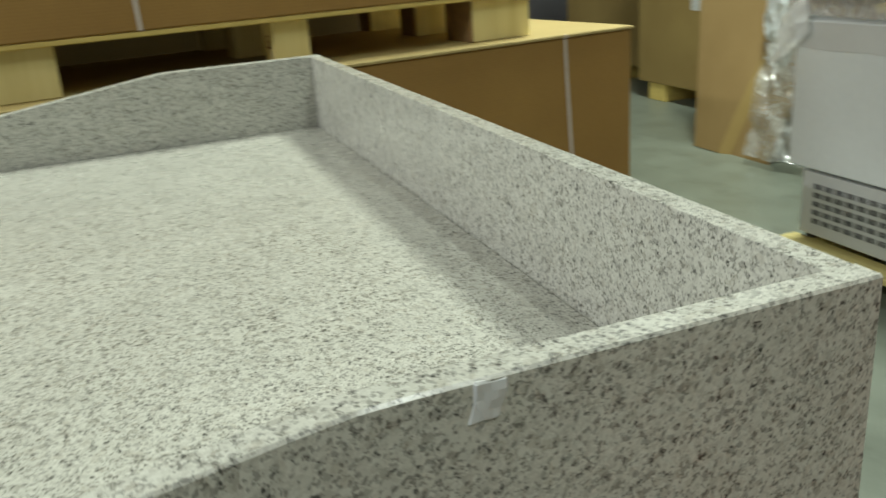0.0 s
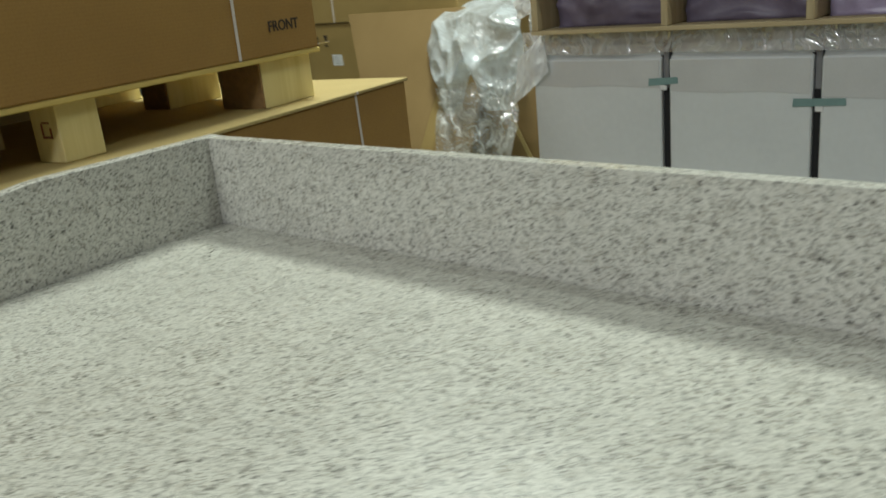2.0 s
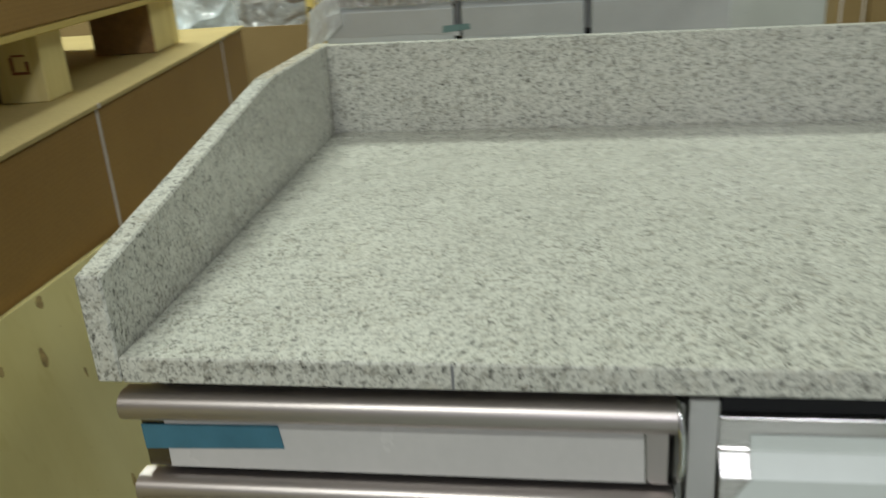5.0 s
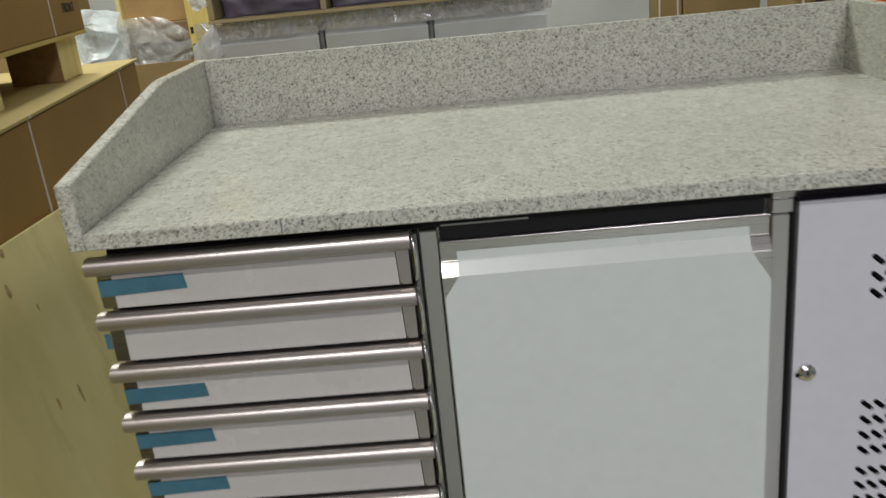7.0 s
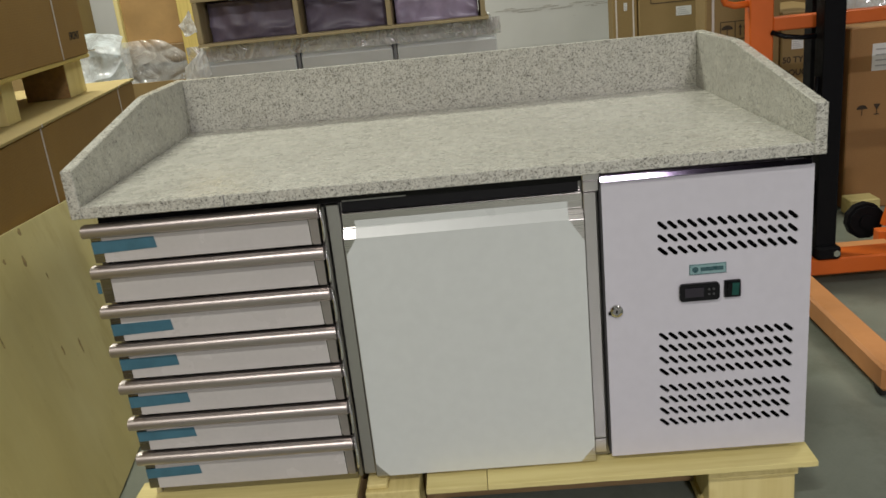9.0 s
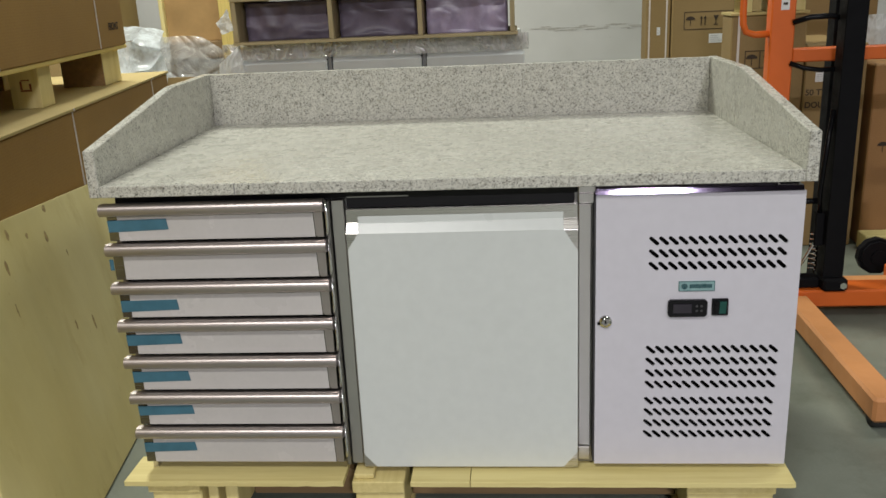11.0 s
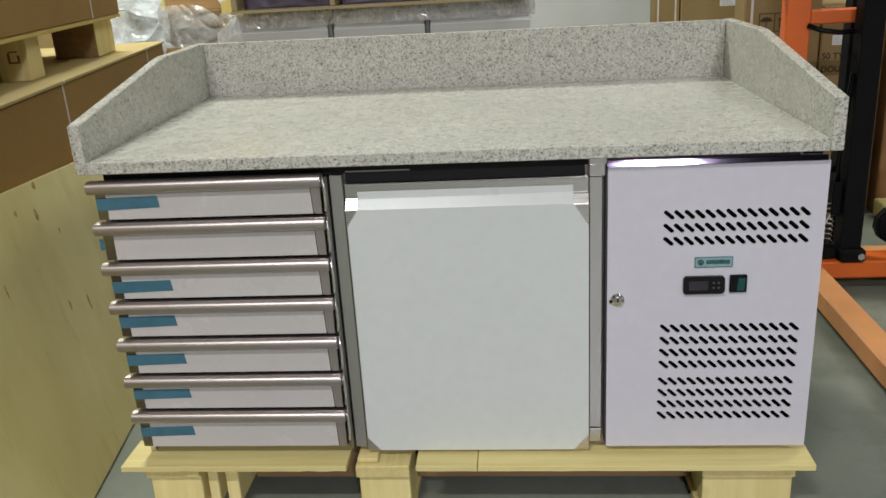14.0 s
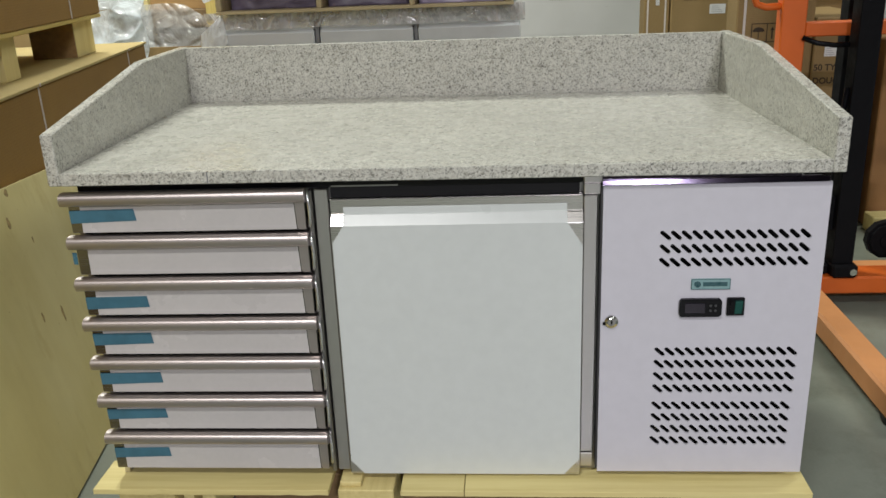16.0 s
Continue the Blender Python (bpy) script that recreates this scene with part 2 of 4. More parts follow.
PALE_Z = timber("pale_block", (0.80, 0.70, 0.33), (0.68, 0.57, 0.235), "Z", 0.5)
GREYED_X = timber("greyed_pine_x", (0.50, 0.42, 0.25), (0.40, 0.32, 0.18), "X")
GREYED_Z = timber("greyed_pine_z", (0.50, 0.42, 0.25), (0.38, 0.30, 0.16), "Z")
PLY = plywood("plywood_sheet")
STEEL = steel("stainless_brushed")
STEEL_V = steel("stainless_upright", (0.60, 0.575, 0.565), 0.30, along="Z")
STEEL_SMOOTH, _nt, _p = mat("stainless_polished")
_p.inputs["Metallic"].default_value = 1.0
_p.inputs["Roughness"].default_value = 0.07
_nt.links.new(ramp(_nt, noise_tex(_nt, coords(_nt, (2, 60, 60)), 3.0), [(0.3, (0.075, 0.062, 0.09)), (0.7, (0.095, 0.08, 0.112))]), _p.inputs["Base Color"])
# drawer steel: dark reflections put into the base colour
STEEL_FRONT_DIM = steel("stainless_front_dimmed", (0.25, 0.235, 0.215), 0.26)
STEEL_GRIP = steel("stainless_grip", (0.52, 0.468, 0.45), 0.40)
# the same stainless with shade put into its colour
STEEL_DARK = steel("stainless_shaded", (0.34, 0.33, 0.32), 0.35)
CHROME = plain("chrome", (0.75, 0.75, 0.74), 0.12, 1.0, 0.05, 30)
FILM_WHITE = plain("protective_film_white", (0.61, 0.64, 0.612), 0.32, 0.0, 0.03, 1.6, 0.05)
FILM_PANEL = plain("protective_film_lilac_white", (0.59, 0.578, 0.622), 0.34, 0.0, 0.025, 1.8, 0.06)
FILM_DRAWER = plain("protective_film_satin", (0.505, 0.485, 0.465), 0.24, 0.0, 0.06, 5, 0.15)
TAPE_BLUE = plain("tape_blue", (0.05, 0.145, 0.20), 0.4, 0.0, 0.15, 30, 0.2)
TAPE_GREEN = plain("tape_green", (0.19, 0.30, 0.285), 0.45, 0.0, 0.12, 20, 0.2)
BLACK = plain("black_plastic", (0.006, 0.006, 0.007), 0.2, 0.0, 0.2, 30, 0.05, 0.16)
BLACK_PAINT = worn_paint("black_paint", (0.005, 0.005, 0.006), (0.016, 0.016, 0.016), 0.55, 0.12)
# near-black fill: the shade inside gaps, slots and holes put into colour
GAP_SHADE = plain("painted_gap_shade", (0.012, 0.012, 0.013), 0.85, 0.0, 0.3, 20)
GASKET = plain("grey_gasket", (0.05, 0.05, 0.052), 0.6, 0.0, 0.2, 20)
ORANGE = worn_paint("orange_paint", (0.70, 0.135, 0.013), (0.50, 0.16, 0.045))
ORANGE_WORN = worn_paint("orange_paint_scuffed", (0.58, 0.255, 0.09), (0.42, 0.28, 0.15), 0.5)
RUBBER = plain("rubber", (0.022, 0.022, 0.022), 0.75, 0.0, 0.3, 25, 0.3)
CAB_GREY = plain("cabinet_steel_film", (0.68, 0.71, 0.70), 0.38, 0.0, 0.06, 2, 0.12)
CAB_DARK = plain("cabinet_plinth", (0.54, 0.55, 0.535), 0.45, 0.0, 0.08, 4)
SEAL_GREY = plain("seal_grey", (0.20, 0.20, 0.205), 0.5, 0.0, 0.2, 14)
CAB_FILM = plain("cabinet_film_band", (0.59, 0.60, 0.585), 0.34, 0.0, 0.06, 6, 0.3)
STRAP = plain("strap_white", (0.66, 0.60, 0.54), 0.5, 0.0, 0.08, 30)
INK = plain("print_ink", (0.045, 0.03, 0.018), 0.8, 0.0, 0.25, 60)
GREY_INK = plain("print_grey", (0.38, 0.38, 0.38), 0.7, 0.0, 0.2, 60)
STAMP = plain("stamp_red", (0.26, 0.10, 0.05), 0.8, 0.0, 0.5, 120)
PAPER = plain("paper_label", (0.72, 0.72, 0.70), 0.65, 0.0, 0.05, 40)
BADGE = plain("badge_teal", (0.22, 0.36, 0.36), 0.3, 0.0, 0.06, 60)
BADGE_INK = plain("badge_dark", (0.03, 0.09, 0.1), 0.3, 0.0, 0.06, 60)
GREEN_LENS = plain("switch_green", (0.008, 0.075, 0.06), 0.05, 0.0, 0.1, 60)
PURPLE = plain("dark_sheathing", (0.15, 0.125, 0.18), 0.45, 0.0, 0.45, 6, 0.7, 0.6)
WRAP = wrap_film("stretch_film", 0.85, (0.87, 0.94, 0.99), 0.50, 0.14)
WRAP_HAZE = wrap_film("stretch_film_hazy", 0.40, (0.88, 0.91, 0.93), 0.60, 0.12, 0.22)
WRAP_WHITE = wrap_film("stretch_film_gathered", 0.95, (0.95, 0.96, 0.96), 0.85)
WRAP_GLOSS = wrap_film("stretch_film_taut", 0.40, (0.86, 0.85, 0.87), 0.5, 0.40)
WRAP_THIN = wrap_film("stretch_film_thin", 0.34, (0.90, 0.93, 0.93), 0.25, 0.18)
SCREEN = plain("display_glass", (0.012, 0.008, 0.016), 0.06, 0.0, 0.1, 30, 0.0, 0.5)
LILAC = plain("lilac_sheathing", (0.46, 0.39, 0.56), 0.36, 0.0, 0.45, 6, 0.6, 0.8)
FLOOR = floor_mat()
WALL = wall_mat()
# dark colour stands in for a dim hall in the reflections
WALL_DIMMED = plain("wall_dimmed_for_reflections", (0.15, 0.145, 0.15), 0.85, 0.0, 0.15, 0.9)
CEIL = plain("ceiling_paint", (0.24, 0.24, 0.235), 0.85, 0.0, 0.08, 1.2)
LAMP_BODY = plain("lamp_housing", (0.7, 0.7, 0.7), 0.5)


# ---- mesh helpers ----
def mesh_of(name, bm, material, smooth=False):
    me = bpy.data.meshes.new(name)
    bm.to_mesh(me)
    bm.free()
    if material:
        me.materials.append(material)
    if smooth:
        for f in me.polygons:
            f.use_smooth = True
    return me


def part(name, bm, material, parent=None, label="", smooth=False):
    ob = new(name, mesh_of(name, bm, material, smooth))
    if parent is not None:
        ob.parent = parent
    if label:
        ob["label"] = label
    return ob


def thing(name, label, category, m=None, group="", kind=""):
    ob = new(name)
    if m is not None:
        ob.matrix_basis = m
    return tagged(ob, label, category, group, kind)


def box(x0, x1, y0, y1, z0, z1, b=0.0015, bm=None):
    """A box with its edges bevelled by b; added to bm if that is given."""
    t = bmesh.new()
    bmesh.ops.create_cube(t, size=1.0)
    for v in t.verts:
        v.co = Vector(((x0 + x1) / 2 + v.co.x * (x1 - x0), (y0 + y1) / 2 + v.co.y * (y1 - y0), (z0 + z1) / 2 + v.co.z * (z1 - z0)))
    if b > 0:
        bmesh.ops.bevel(t, geom=list(t.edges), offset=b, segments=1, affect="EDGES", clamp_overlap=True)
    return join(bm, t)


def join(bm, t):
    if bm is None:
        return t
    me = bpy.data.meshes.new("tmp")
    t.to_mesh(me)
    t.free()
    bm.from_mesh(me)
    bpy.data.meshes.remove(me)
    return bm


def prism(pts, axis, a, b, bev=0.0, bm=None):
    """A closed outline pushed along an axis. pts are (y, z) for X, (x, z) for Y, (x, y) for Z."""
    t = bmesh.new()

    def at(p, s):
        return {"X": (s, p[0], p[1]), "Y": (p[0], s, p[1]), "Z": (p[0], p[1], s)}[axis]
    lo, hi = [t.verts.new(at(p, a)) for p in pts], [t.verts.new(at(p, b)) for p in pts]
    t.faces.new(lo)
    t.faces.new(hi[::-1])
    for i in range(len(pts)):
        j = (i + 1) % len(pts)
        t.faces.new((lo[j], lo[i], hi[i], hi[j]))
    bmesh.ops.recalc_face_normals(t, faces=t.faces)
    if bev > 0:
        bmesh.ops.bevel(t, geom=list(t.edges), offset=bev, segments=1, affect="EDGES", clamp_overlap=True)
    return join(bm, t)


def cyl(c, axis, r, h, seg=20, r2=None, bm=None, bev=0.0):
    t = bmesh.new()
    bmesh.ops.create_cone(t, cap_ends=True, segments=seg, radius1=r, radius2=r if r2 is None else r2, depth=h)
    rot = {"X": Euler((0, radians(90), 0)), "Y": Euler((radians(90), 0, 0)), "Z": Euler((0, 0, 0))}[axis].to_matrix().to_4x4()
    bmesh.ops.transform(t, matrix=Matrix.Translation(c) @ rot, verts=t.verts)
    if bev > 0:
        caps = [e for e in t.edges if any(len(f.verts) > 4 for f in e.link_faces)]
        bmesh.ops.bevel(t, geom=caps, offset=bev, segments=2, affect="EDGES", clamp_overlap=True)
    return join(bm, t)


def tube(pts, r, seg=10, bm=None):
    """A round bar bent along points."""
    t = bmesh.new()
    rings = []
    for i, p in enumerate(pts):
        p = Vector(p)
        d = (Vector(pts[min(i + 1, len(pts) - 1)]) - Vector(pts[max(i - 1, 0)])).normalized()
        u = d.orthogonal().normalized() if not rings else (prev - d * prev.dot(d)).normalized()
        prev = u
        w = d.cross(u)
        rings.append([t.verts.new(p + r * (math.cos(a) * u + math.sin(a) * w)) for a in [2 * math.pi * k / seg for k in range(seg)]])
    for a, b in zip(rings, rings[1:]):
        for k in range(seg):
            t.faces.new((a[k], a[(k + 1) % seg], b[(k + 1) % seg], b[k]))
    t.faces.new(rings[0][::-1])
    t.faces.new(rings[-1])
    return join(bm, t)


def sheet(w, h, nx, nz, wave, seed, taper=0.0, gather=0.0, thick=0.0):
    """A hanging or lying sheet of crumpled film in the x z plane, its top at z = h."""
    t = bmesh.new()
    rows = []
    for j in range(nz + 1):
        row = []
        for i in range(nx + 1):
            u, v = i / nx, j / nz
            n = noise.noise_vector(Vector((u * w * 5 + seed, v * h * 5, seed * 0.7)))
            n2 = noise.noise_vector(Vector((u * w * 16, v * h * 16 + seed, 3.1)))
            x = (u - 0.5) * w * (1 - taper * (1 - v)) + n.x * wave * 0.4
            y = n.y * wave + n2.y * wave * 0.35 + gather * math.sin(u * 22 + 3 * n.z) * wave
            row.append(t.verts.new((x, y, v * h + n.z * wave * 0.35)))
        rows.append(row)
    for a, b in zip(rows, rows[1:]):
        for i in range(nx):
            t.faces.new((a[i], a[i + 1], b[i + 1], b[i]))
    return t


def billow(w, h, bulge, nx, nz, seed, tongues):
    """A bunched drape of film: bulging forward, round at the top, its lower edge in tongues."""
    t = bmesh.new()
    rows = []
    for j in range(nz + 1):
        row = []
        for i in range(nx + 1):
            u, v = i / nx, j / nz
            cut = sum(a * math.exp(-((u - c) / r) ** 2) for c, r, a in tongues)
            n = noise.noise_vector(Vector((u * 3.2 + seed, v * 2.6, seed)))
            n2 = noise.noise_vector(Vector((u * 11, v * 7 + seed, 1.7)))
            n3 = noise.noise_vector(Vector((u * 26, v * 21 + seed, 4.9)))
            crest = 1.0 - abs(noise.noise(Vector((u * 4.2 + seed, v * 2.4, 8.3))))
            side = math.sin(math.pi * u) ** 0.6
            x = (u - 0.5) * w * (0.86 + 0.14 * math.sin(math.pi * v)) + n.x * 0.03
            dome = 0.10 * h * (1 - (2 * u - 1) ** 2)
            z = cut * h + v * (h * (1 - cut) - dome * 0.3) + dome * v + n2.z * 0.006
            y = -bulge * side * math.sin(math.pi * min(1.0, 0.22 + 0.78 * v)) ** 0.7 + n.y * 0.05 + n2.y * 0.009 + n3.y * 0.0025 - 0.045 * crest ** 6
            if v > 0.86:
                y += (v - 0.86) / 0.14 * bulge * 1.3
            row.append(t.verts.new((x, y, z)))
        rows.append(row)
    for a, b in zip(rows, rows[1:]):
        for i in range(nx):
            t.faces.new((a[i], a[i + 1], b[i + 1], b[i]))
    return t


def words(text, size, material, parent, m, label="printed lettering"):
    cu = bpy.data.curves.new("lettering", "FONT")
    cu.body, cu.size, cu.extrude, cu.offset = text, size, 0.0004, size * 0.020
    tmp = new("lettering_tmp", cu)
    me = bpy.data.meshes.new_from_object(tmp.evaluated_get(bpy.context.evaluated_depsgraph_get()))
    bpy.data.objects.remove(tmp)
    me.materials.clear()
    me.materials.append(material)
    ob = new("lettering", me)
    ob.parent = parent
    ob.matrix_basis = m
    ob["label"] = label
    return ob


# ---- structure ----
tagged(part("floor", box(-7.5, 7.5, -7.5, 6.2, -0.12, 0.0, 0), FLOOR), "grey worn concrete warehouse floor", "floor", kind="structure")
north = tagged(part("wall_north", box(-7.5, 7.5, 6.2, 6.4, 0, 5.4, 0), WALL), "pale grey stained warehouse wall", "wall", kind="structure")
# south and west walls stay out of view, darkened to dim reflections
tagged(part("wall_south", box(-7.5, 7.5, -7.7, -7.5, 0, 5.4, 0), WALL_DIMMED), "unseen warehouse wall, darkened to dim reflections", "wall", kind="structure")
tagged(part("wall_west", box(-7.7, -7.5, -7.7, 6.4, 0, 5.4, 0), WALL_DIMMED), "unseen warehouse wall, darkened to dim reflections", "wall", kind="structure")
tagged(part("wall_east", box(7.5, 7.7, -7.7, 6.4, 0, 5.4, 0), WALL), "pale grey warehouse wall", "wall", kind="structure")
tagged(part("ceiling", box(-7.7, 7.7, -7.7, 6.4, 5.4, 5.5, 0), CEIL), "white painted warehouse ceiling", "ceiling", kind="structure")
for lx, ly, lz, ll, lw, watts, colour in LAMPS:
    lamp = thing("ceiling_light", "long white fluorescent batten hung under the ceiling", "lamp", pose(lx, ly, lz), "ceiling lights")
    part("housing", box(-ll / 2, ll / 2, -lw / 2 - 0.01, lw / 2 + 0.01, 0.012, 0.07, 0.004), LAMP_BODY, lamp)
    for sx in (-0.5, 0.5):
        part("hanger", cyl((sx * ll * 0.8, 0, 0.07 + (5.398 - 0.07 - lz) / 2), "Z", 0.004, 5.398 - 0.07 - lz, 8), STEEL, lamp)
    data = bpy.data.lights.new("tube_light", "AREA")
    data.shape, data.size, data.size_y, data.energy, data.color = "RECTANGLE", ll, lw, watts, colour
    tl = new("tube_light", data)
    tl.parent = lamp


# ---- granite worktop with upstands ----
ZT, ZB = 0.802, 0.7785


def side_profile():
    return [(0.0, ZB), (0.0, 0.874), (0.455, 0.9412), (0.482, 0.9447), (0.510, 0.9455), (0.802, 0.9455), (0.802, ZB)]


def upstand(x0, x1, skew):
    """Side upstand: knee-shaped slab between x0 and x1, its back end shifted by skew."""
    pts = side_profile()
    bm = prism(pts, "X", x0, x1, 0.0018)
    for v in bm.verts:
        v.co.x += skew * v.co.y / 0.8
    return bm


worktop = thing("worktop", "speckled pale grey granite worktop with knee-shaped upstands", "worktop")


def settled(bm):
    """The stone lies a few millimetres out of level along its length."""
    for v in bm.verts:
        v.co.z += 0.0020 - 0.0032 * v.co.x
    return bm


part("slab", settled(prism([(0.024, 0.0), (1.397, 0.0), (1.3855, 0.779), (0.0, 0.779)], "Z", ZB, ZT, 0.0015)), GRANITE, worktop)
part("back_upstand", settled(box(0.0, 1.3855, 0.780, 0.802, ZB, 0.944, 0.0004)), GRANITE, worktop)
part("side_upstand", settled(upstand(0.001, 0.0235, -0.024)), GRANITE, worktop)
part("side_upstand", settled(upstand(1.3978, 1.4205, -0.0118)), GRANITE, worktop)
part("edge_joint", box(0.2995, 0.3018, -0.0006, 0.004, ZB + 0.002, ZT, 0.0003), SEAL_GREY, worktop, "thin dark joint in the front edge")
# pale sealant blob over a break in the rim of one upstand
bm = box(1.3968, 1.4136, 0.540, 0.558, 0.9200, 0.9420, 0.0012)
bmesh.ops.subdivide_edges(bm, edges=list(bm.edges), cuts=3, use_grid_fill=True)
for v in bm.verts:
    v.co += noise.noise_vector(v.co * 110) * 0.0012
    if v.co.z < 0.934:
        v.co.y += 0.35 * (v.co.z - 0.934)
SEAL = plain("sealant", (0.58, 0.59, 0.57), 0.45, 0, 0.05, 60)
SEAL_WHITE = plain("sealant_white", (0.64, 0.65, 0.63), 0.5, 0, 0.08, 90)
part("sealant_patch", bm, SEAL, worktop, "whitish sealant filling a chipped rim")
part("sealant_smear", prism([(0.5400, 0.9315), (0.5435, 0.9332), (0.5460, 0.9315), (0.5482, 0.9248), (0.5472, 0.9212), (0.5438, 0.9220), (0.5415, 0.9270)], "X", 1.4095, 1.4137, 0.0006), SEAL_WHITE, worktop, "whiter smear of sealant")


# ---- refrigerated counter ----
ZF = 0.142
counter = thing("refrigerated_counter", "stainless refrigerated counter still in white protective film, standing on a pallet", "counter")
part("body", box(0.022, 1.398, 0.062, 0.775, ZF, 0.757, 0.002), STEEL_DARK, counter)
# solid black strip that stands in for the shade under the worktop
part("top_gap_shade", box(0.03, 0.9775, 0.046, 0.0610, 0.7560, 0.7768, 0.001), GAP_SHADE, counter, "black fill standing in for shade under the worktop")
part("top_rail", box(0.9785, 1.395, 0.040, 0.0615, 0.7555, 0.7765, 0.0015), STEEL_V, counter)
part("gap_liner", box(0.515, 0.640, 0.0450, 0.0458, 0.7570, 0.7600, 0.0002), STEEL_DARK, counter, "dull steel edge in the gap")
part("centre_post", box(0.4835, 0.5085, 0.036, 0.0615, ZF + 0.012, 0.755, 0.0015), STEEL_V, counter)
part("right_post", box(0.979, 1.004, 0.040, 0.0615, 0.196, 0.7325, 0.0015), STEEL_V, counter)
part("right_post_head", box(0.979, 1.009, 0.040, 0.0610, 0.7345, 0.7550, 0.0012), STEEL_V, counter)
part("right_post_foot", box(0.979, 1.004, 0.040, 0.0615, ZF + 0.02, 0.193, 0.0015), STEEL_V, counter)
part("left_post", box(0.022, 0.034, 0.040, 0.0615, ZF, 0.755, 0.001), STEEL_V, counter)
part("slide_channel", box(0.4725, 0.4805, 0.030, 0.0615, ZF + 0.012, 0.755, 0.001), STEEL_DARK, counter)

PITCH, DTOP = 0.0847, 0.7630
TAPE_LEN = [0.106, 0, 0.104, 0.100, 0.106, 0.104, 0.098]
for i in range(7):
    zt = DTOP - i * PITCH
    zb = zt - PITCH + 0.0050
    if i == 6:
        zb = 0.166
    drawer = part("drawer", box(0.018, 0.468, 0.022, 0.060, zb, zt - 0.012, 0.0012), STEEL_FRONT_DIM, counter)
    prof = [(0.030, zt - 0.001), (0.0150, zt)]
    for k in range(9):
        a = radians(80 - 20 * k)
        prof.append((0.0165 - 0.0125 * math.cos(a) ** 0.8 if math.cos(a) > 0 else 0.0165, zt - 0.0130 + 0.0125 * math.sin(a)))
    prof += [(0.0215, zt - 0.0262), (0.0215, zt - 0.012), (0.030, zt - 0.010)]
    grip = part("handle", prism(prof, "X", 0.010, 0.472), STEEL_GRIP, drawer, "full-width brushed steel grip rail", True)
    grip.data.set_sharp_from_angle(angle=radians(35))
    part("film", prism([(0.0395, zb + 0.001), (0.450, zb + 0.001), (0.448, zt - 0.0268), (0.0405, zt - 0.0268)], "Y", 0.0212, 0.0219), FILM_DRAWER, drawer, "white protective film")
    part("film_margin", prism([(0.4515, zb + 0.004), (0.4555, zb + 0.0005), (0.4675, zb + 0.0005), (0.4675, zt - 0.0266), (0.4500, zt - 0.0266)], "Y", 0.0210, 0.0219), STEEL_GRIP, drawer, "bare steel margin beside the film")
    if TAPE_LEN[i]:
        th, dz = 0.026 if i < 5 else 0.024, (0.0, 0.0, -0.0065, 0.0005, -0.0015, 0.001, -0.001)[i]
        z1 = zt - 0.0330 + dz - (0.004 if i == 6 else 0)
        x1 = 0.038 + TAPE_LEN[i]
        bm = prism([(0.0195, z1 - th - 0.001), (x1 + 0.003, z1 - th + 0.003), (x1, z1), (0.0190, z1 - 0.002)], "Y", 0.0200, 0.0206)
        part("tape", bm, TAPE_BLUE, drawer, "strip of blue adhesive tape")
    else:
        part("tape", box(0.0095, 0.0180, 0.0210, 0.0216, zt - 0.058, zt - 0.034, 0), TAPE_BLUE, drawer, "loose end of blue tape on the side")
    part("slide", tube([(0.4735, 0.028, zt - 0.004), (0.4755, 0.020, zt - 0.016), (0.4775, 0.016, zt - 0.034), (0.4780, 0.014, zt - 0.054), (0.4765, 0.016, zt - 0.068), (0.4735, 0.024, zt - 0.079)], 0.0030, 8), CHROME, drawer, "bright bent slide cover", True)

door = part("door", prism([(0.062, 0.148), (0.031, 0.148), (0.031, 0.684), (0.0435, 0.7020), (0.0460, 0.7035), (0.0460, 0.731), (0.0440, 0.7335), (0.062, 0.7335)], "X", 0.510, 0.978, 0.0008), STEEL, counter)
FX0, FX1, FZ0 = 0.5125, 0.9772, 0.1495
bm = prism([(FX0 + 0.026, FZ0), (FX1 - 0.030, FZ0), (FX1, FZ0 + 0.036), (FX1, 0.640), (FX1 - 0.028, 0.685), (FX0 + 0.022, 0.685), (FX0, 0.652), (FX0, FZ0 + 0.030)], "Y", 0.0297, 0.0307)
part("film", bm, FILM_WHITE, door, "white protective film with cut corners")
bm = bmesh.new()
rows = [(0.0297, 0.6850), (0.0422, 0.7030), (0.0447, 0.7046), (0.0449, 0.7180)]
ring = [(bm.verts.new((FX0 + 0.022, y, z)), bm.verts.new((FX1 - 0.028, y, z))) for y, z in rows]
for (a, b), (c, d) in zip(ring, ring[1:]):
    bm.faces.new((a, b, d, c))
bmesh.ops.recalc_face_normals(bm, faces=bm.faces)
part("film_edge", bm, FILM_WHITE, door, "film folded over the grip ledge")
# black strip painted as the shade above the door, no real seal
part("door_gap_shade", box(0.512, 0.972, 0.052, 0.0615, 0.734, 0.7555, 0.001), GAP_SHADE, counter, "black fill standing in for shade over the door")
part("hinge", cyl((0.975, 0.0545, 0.700), "Z", 0.006, 0.03, 14), CHROME, door, "small steel hinge")

# compressor panel with slanted slots
PX0, PX1, PZ0, PZ1, PY = 1.0125, 1.4110, 0.157, 0.752, 0.030
bm = bmesh.new()


def loop(pts):
    vs = [bm.verts.new((x, PY, z)) for x, z in pts]
    return [bm.edges.new((vs[k], vs[(k + 1) % len(vs)])) for k in range(len(vs))]


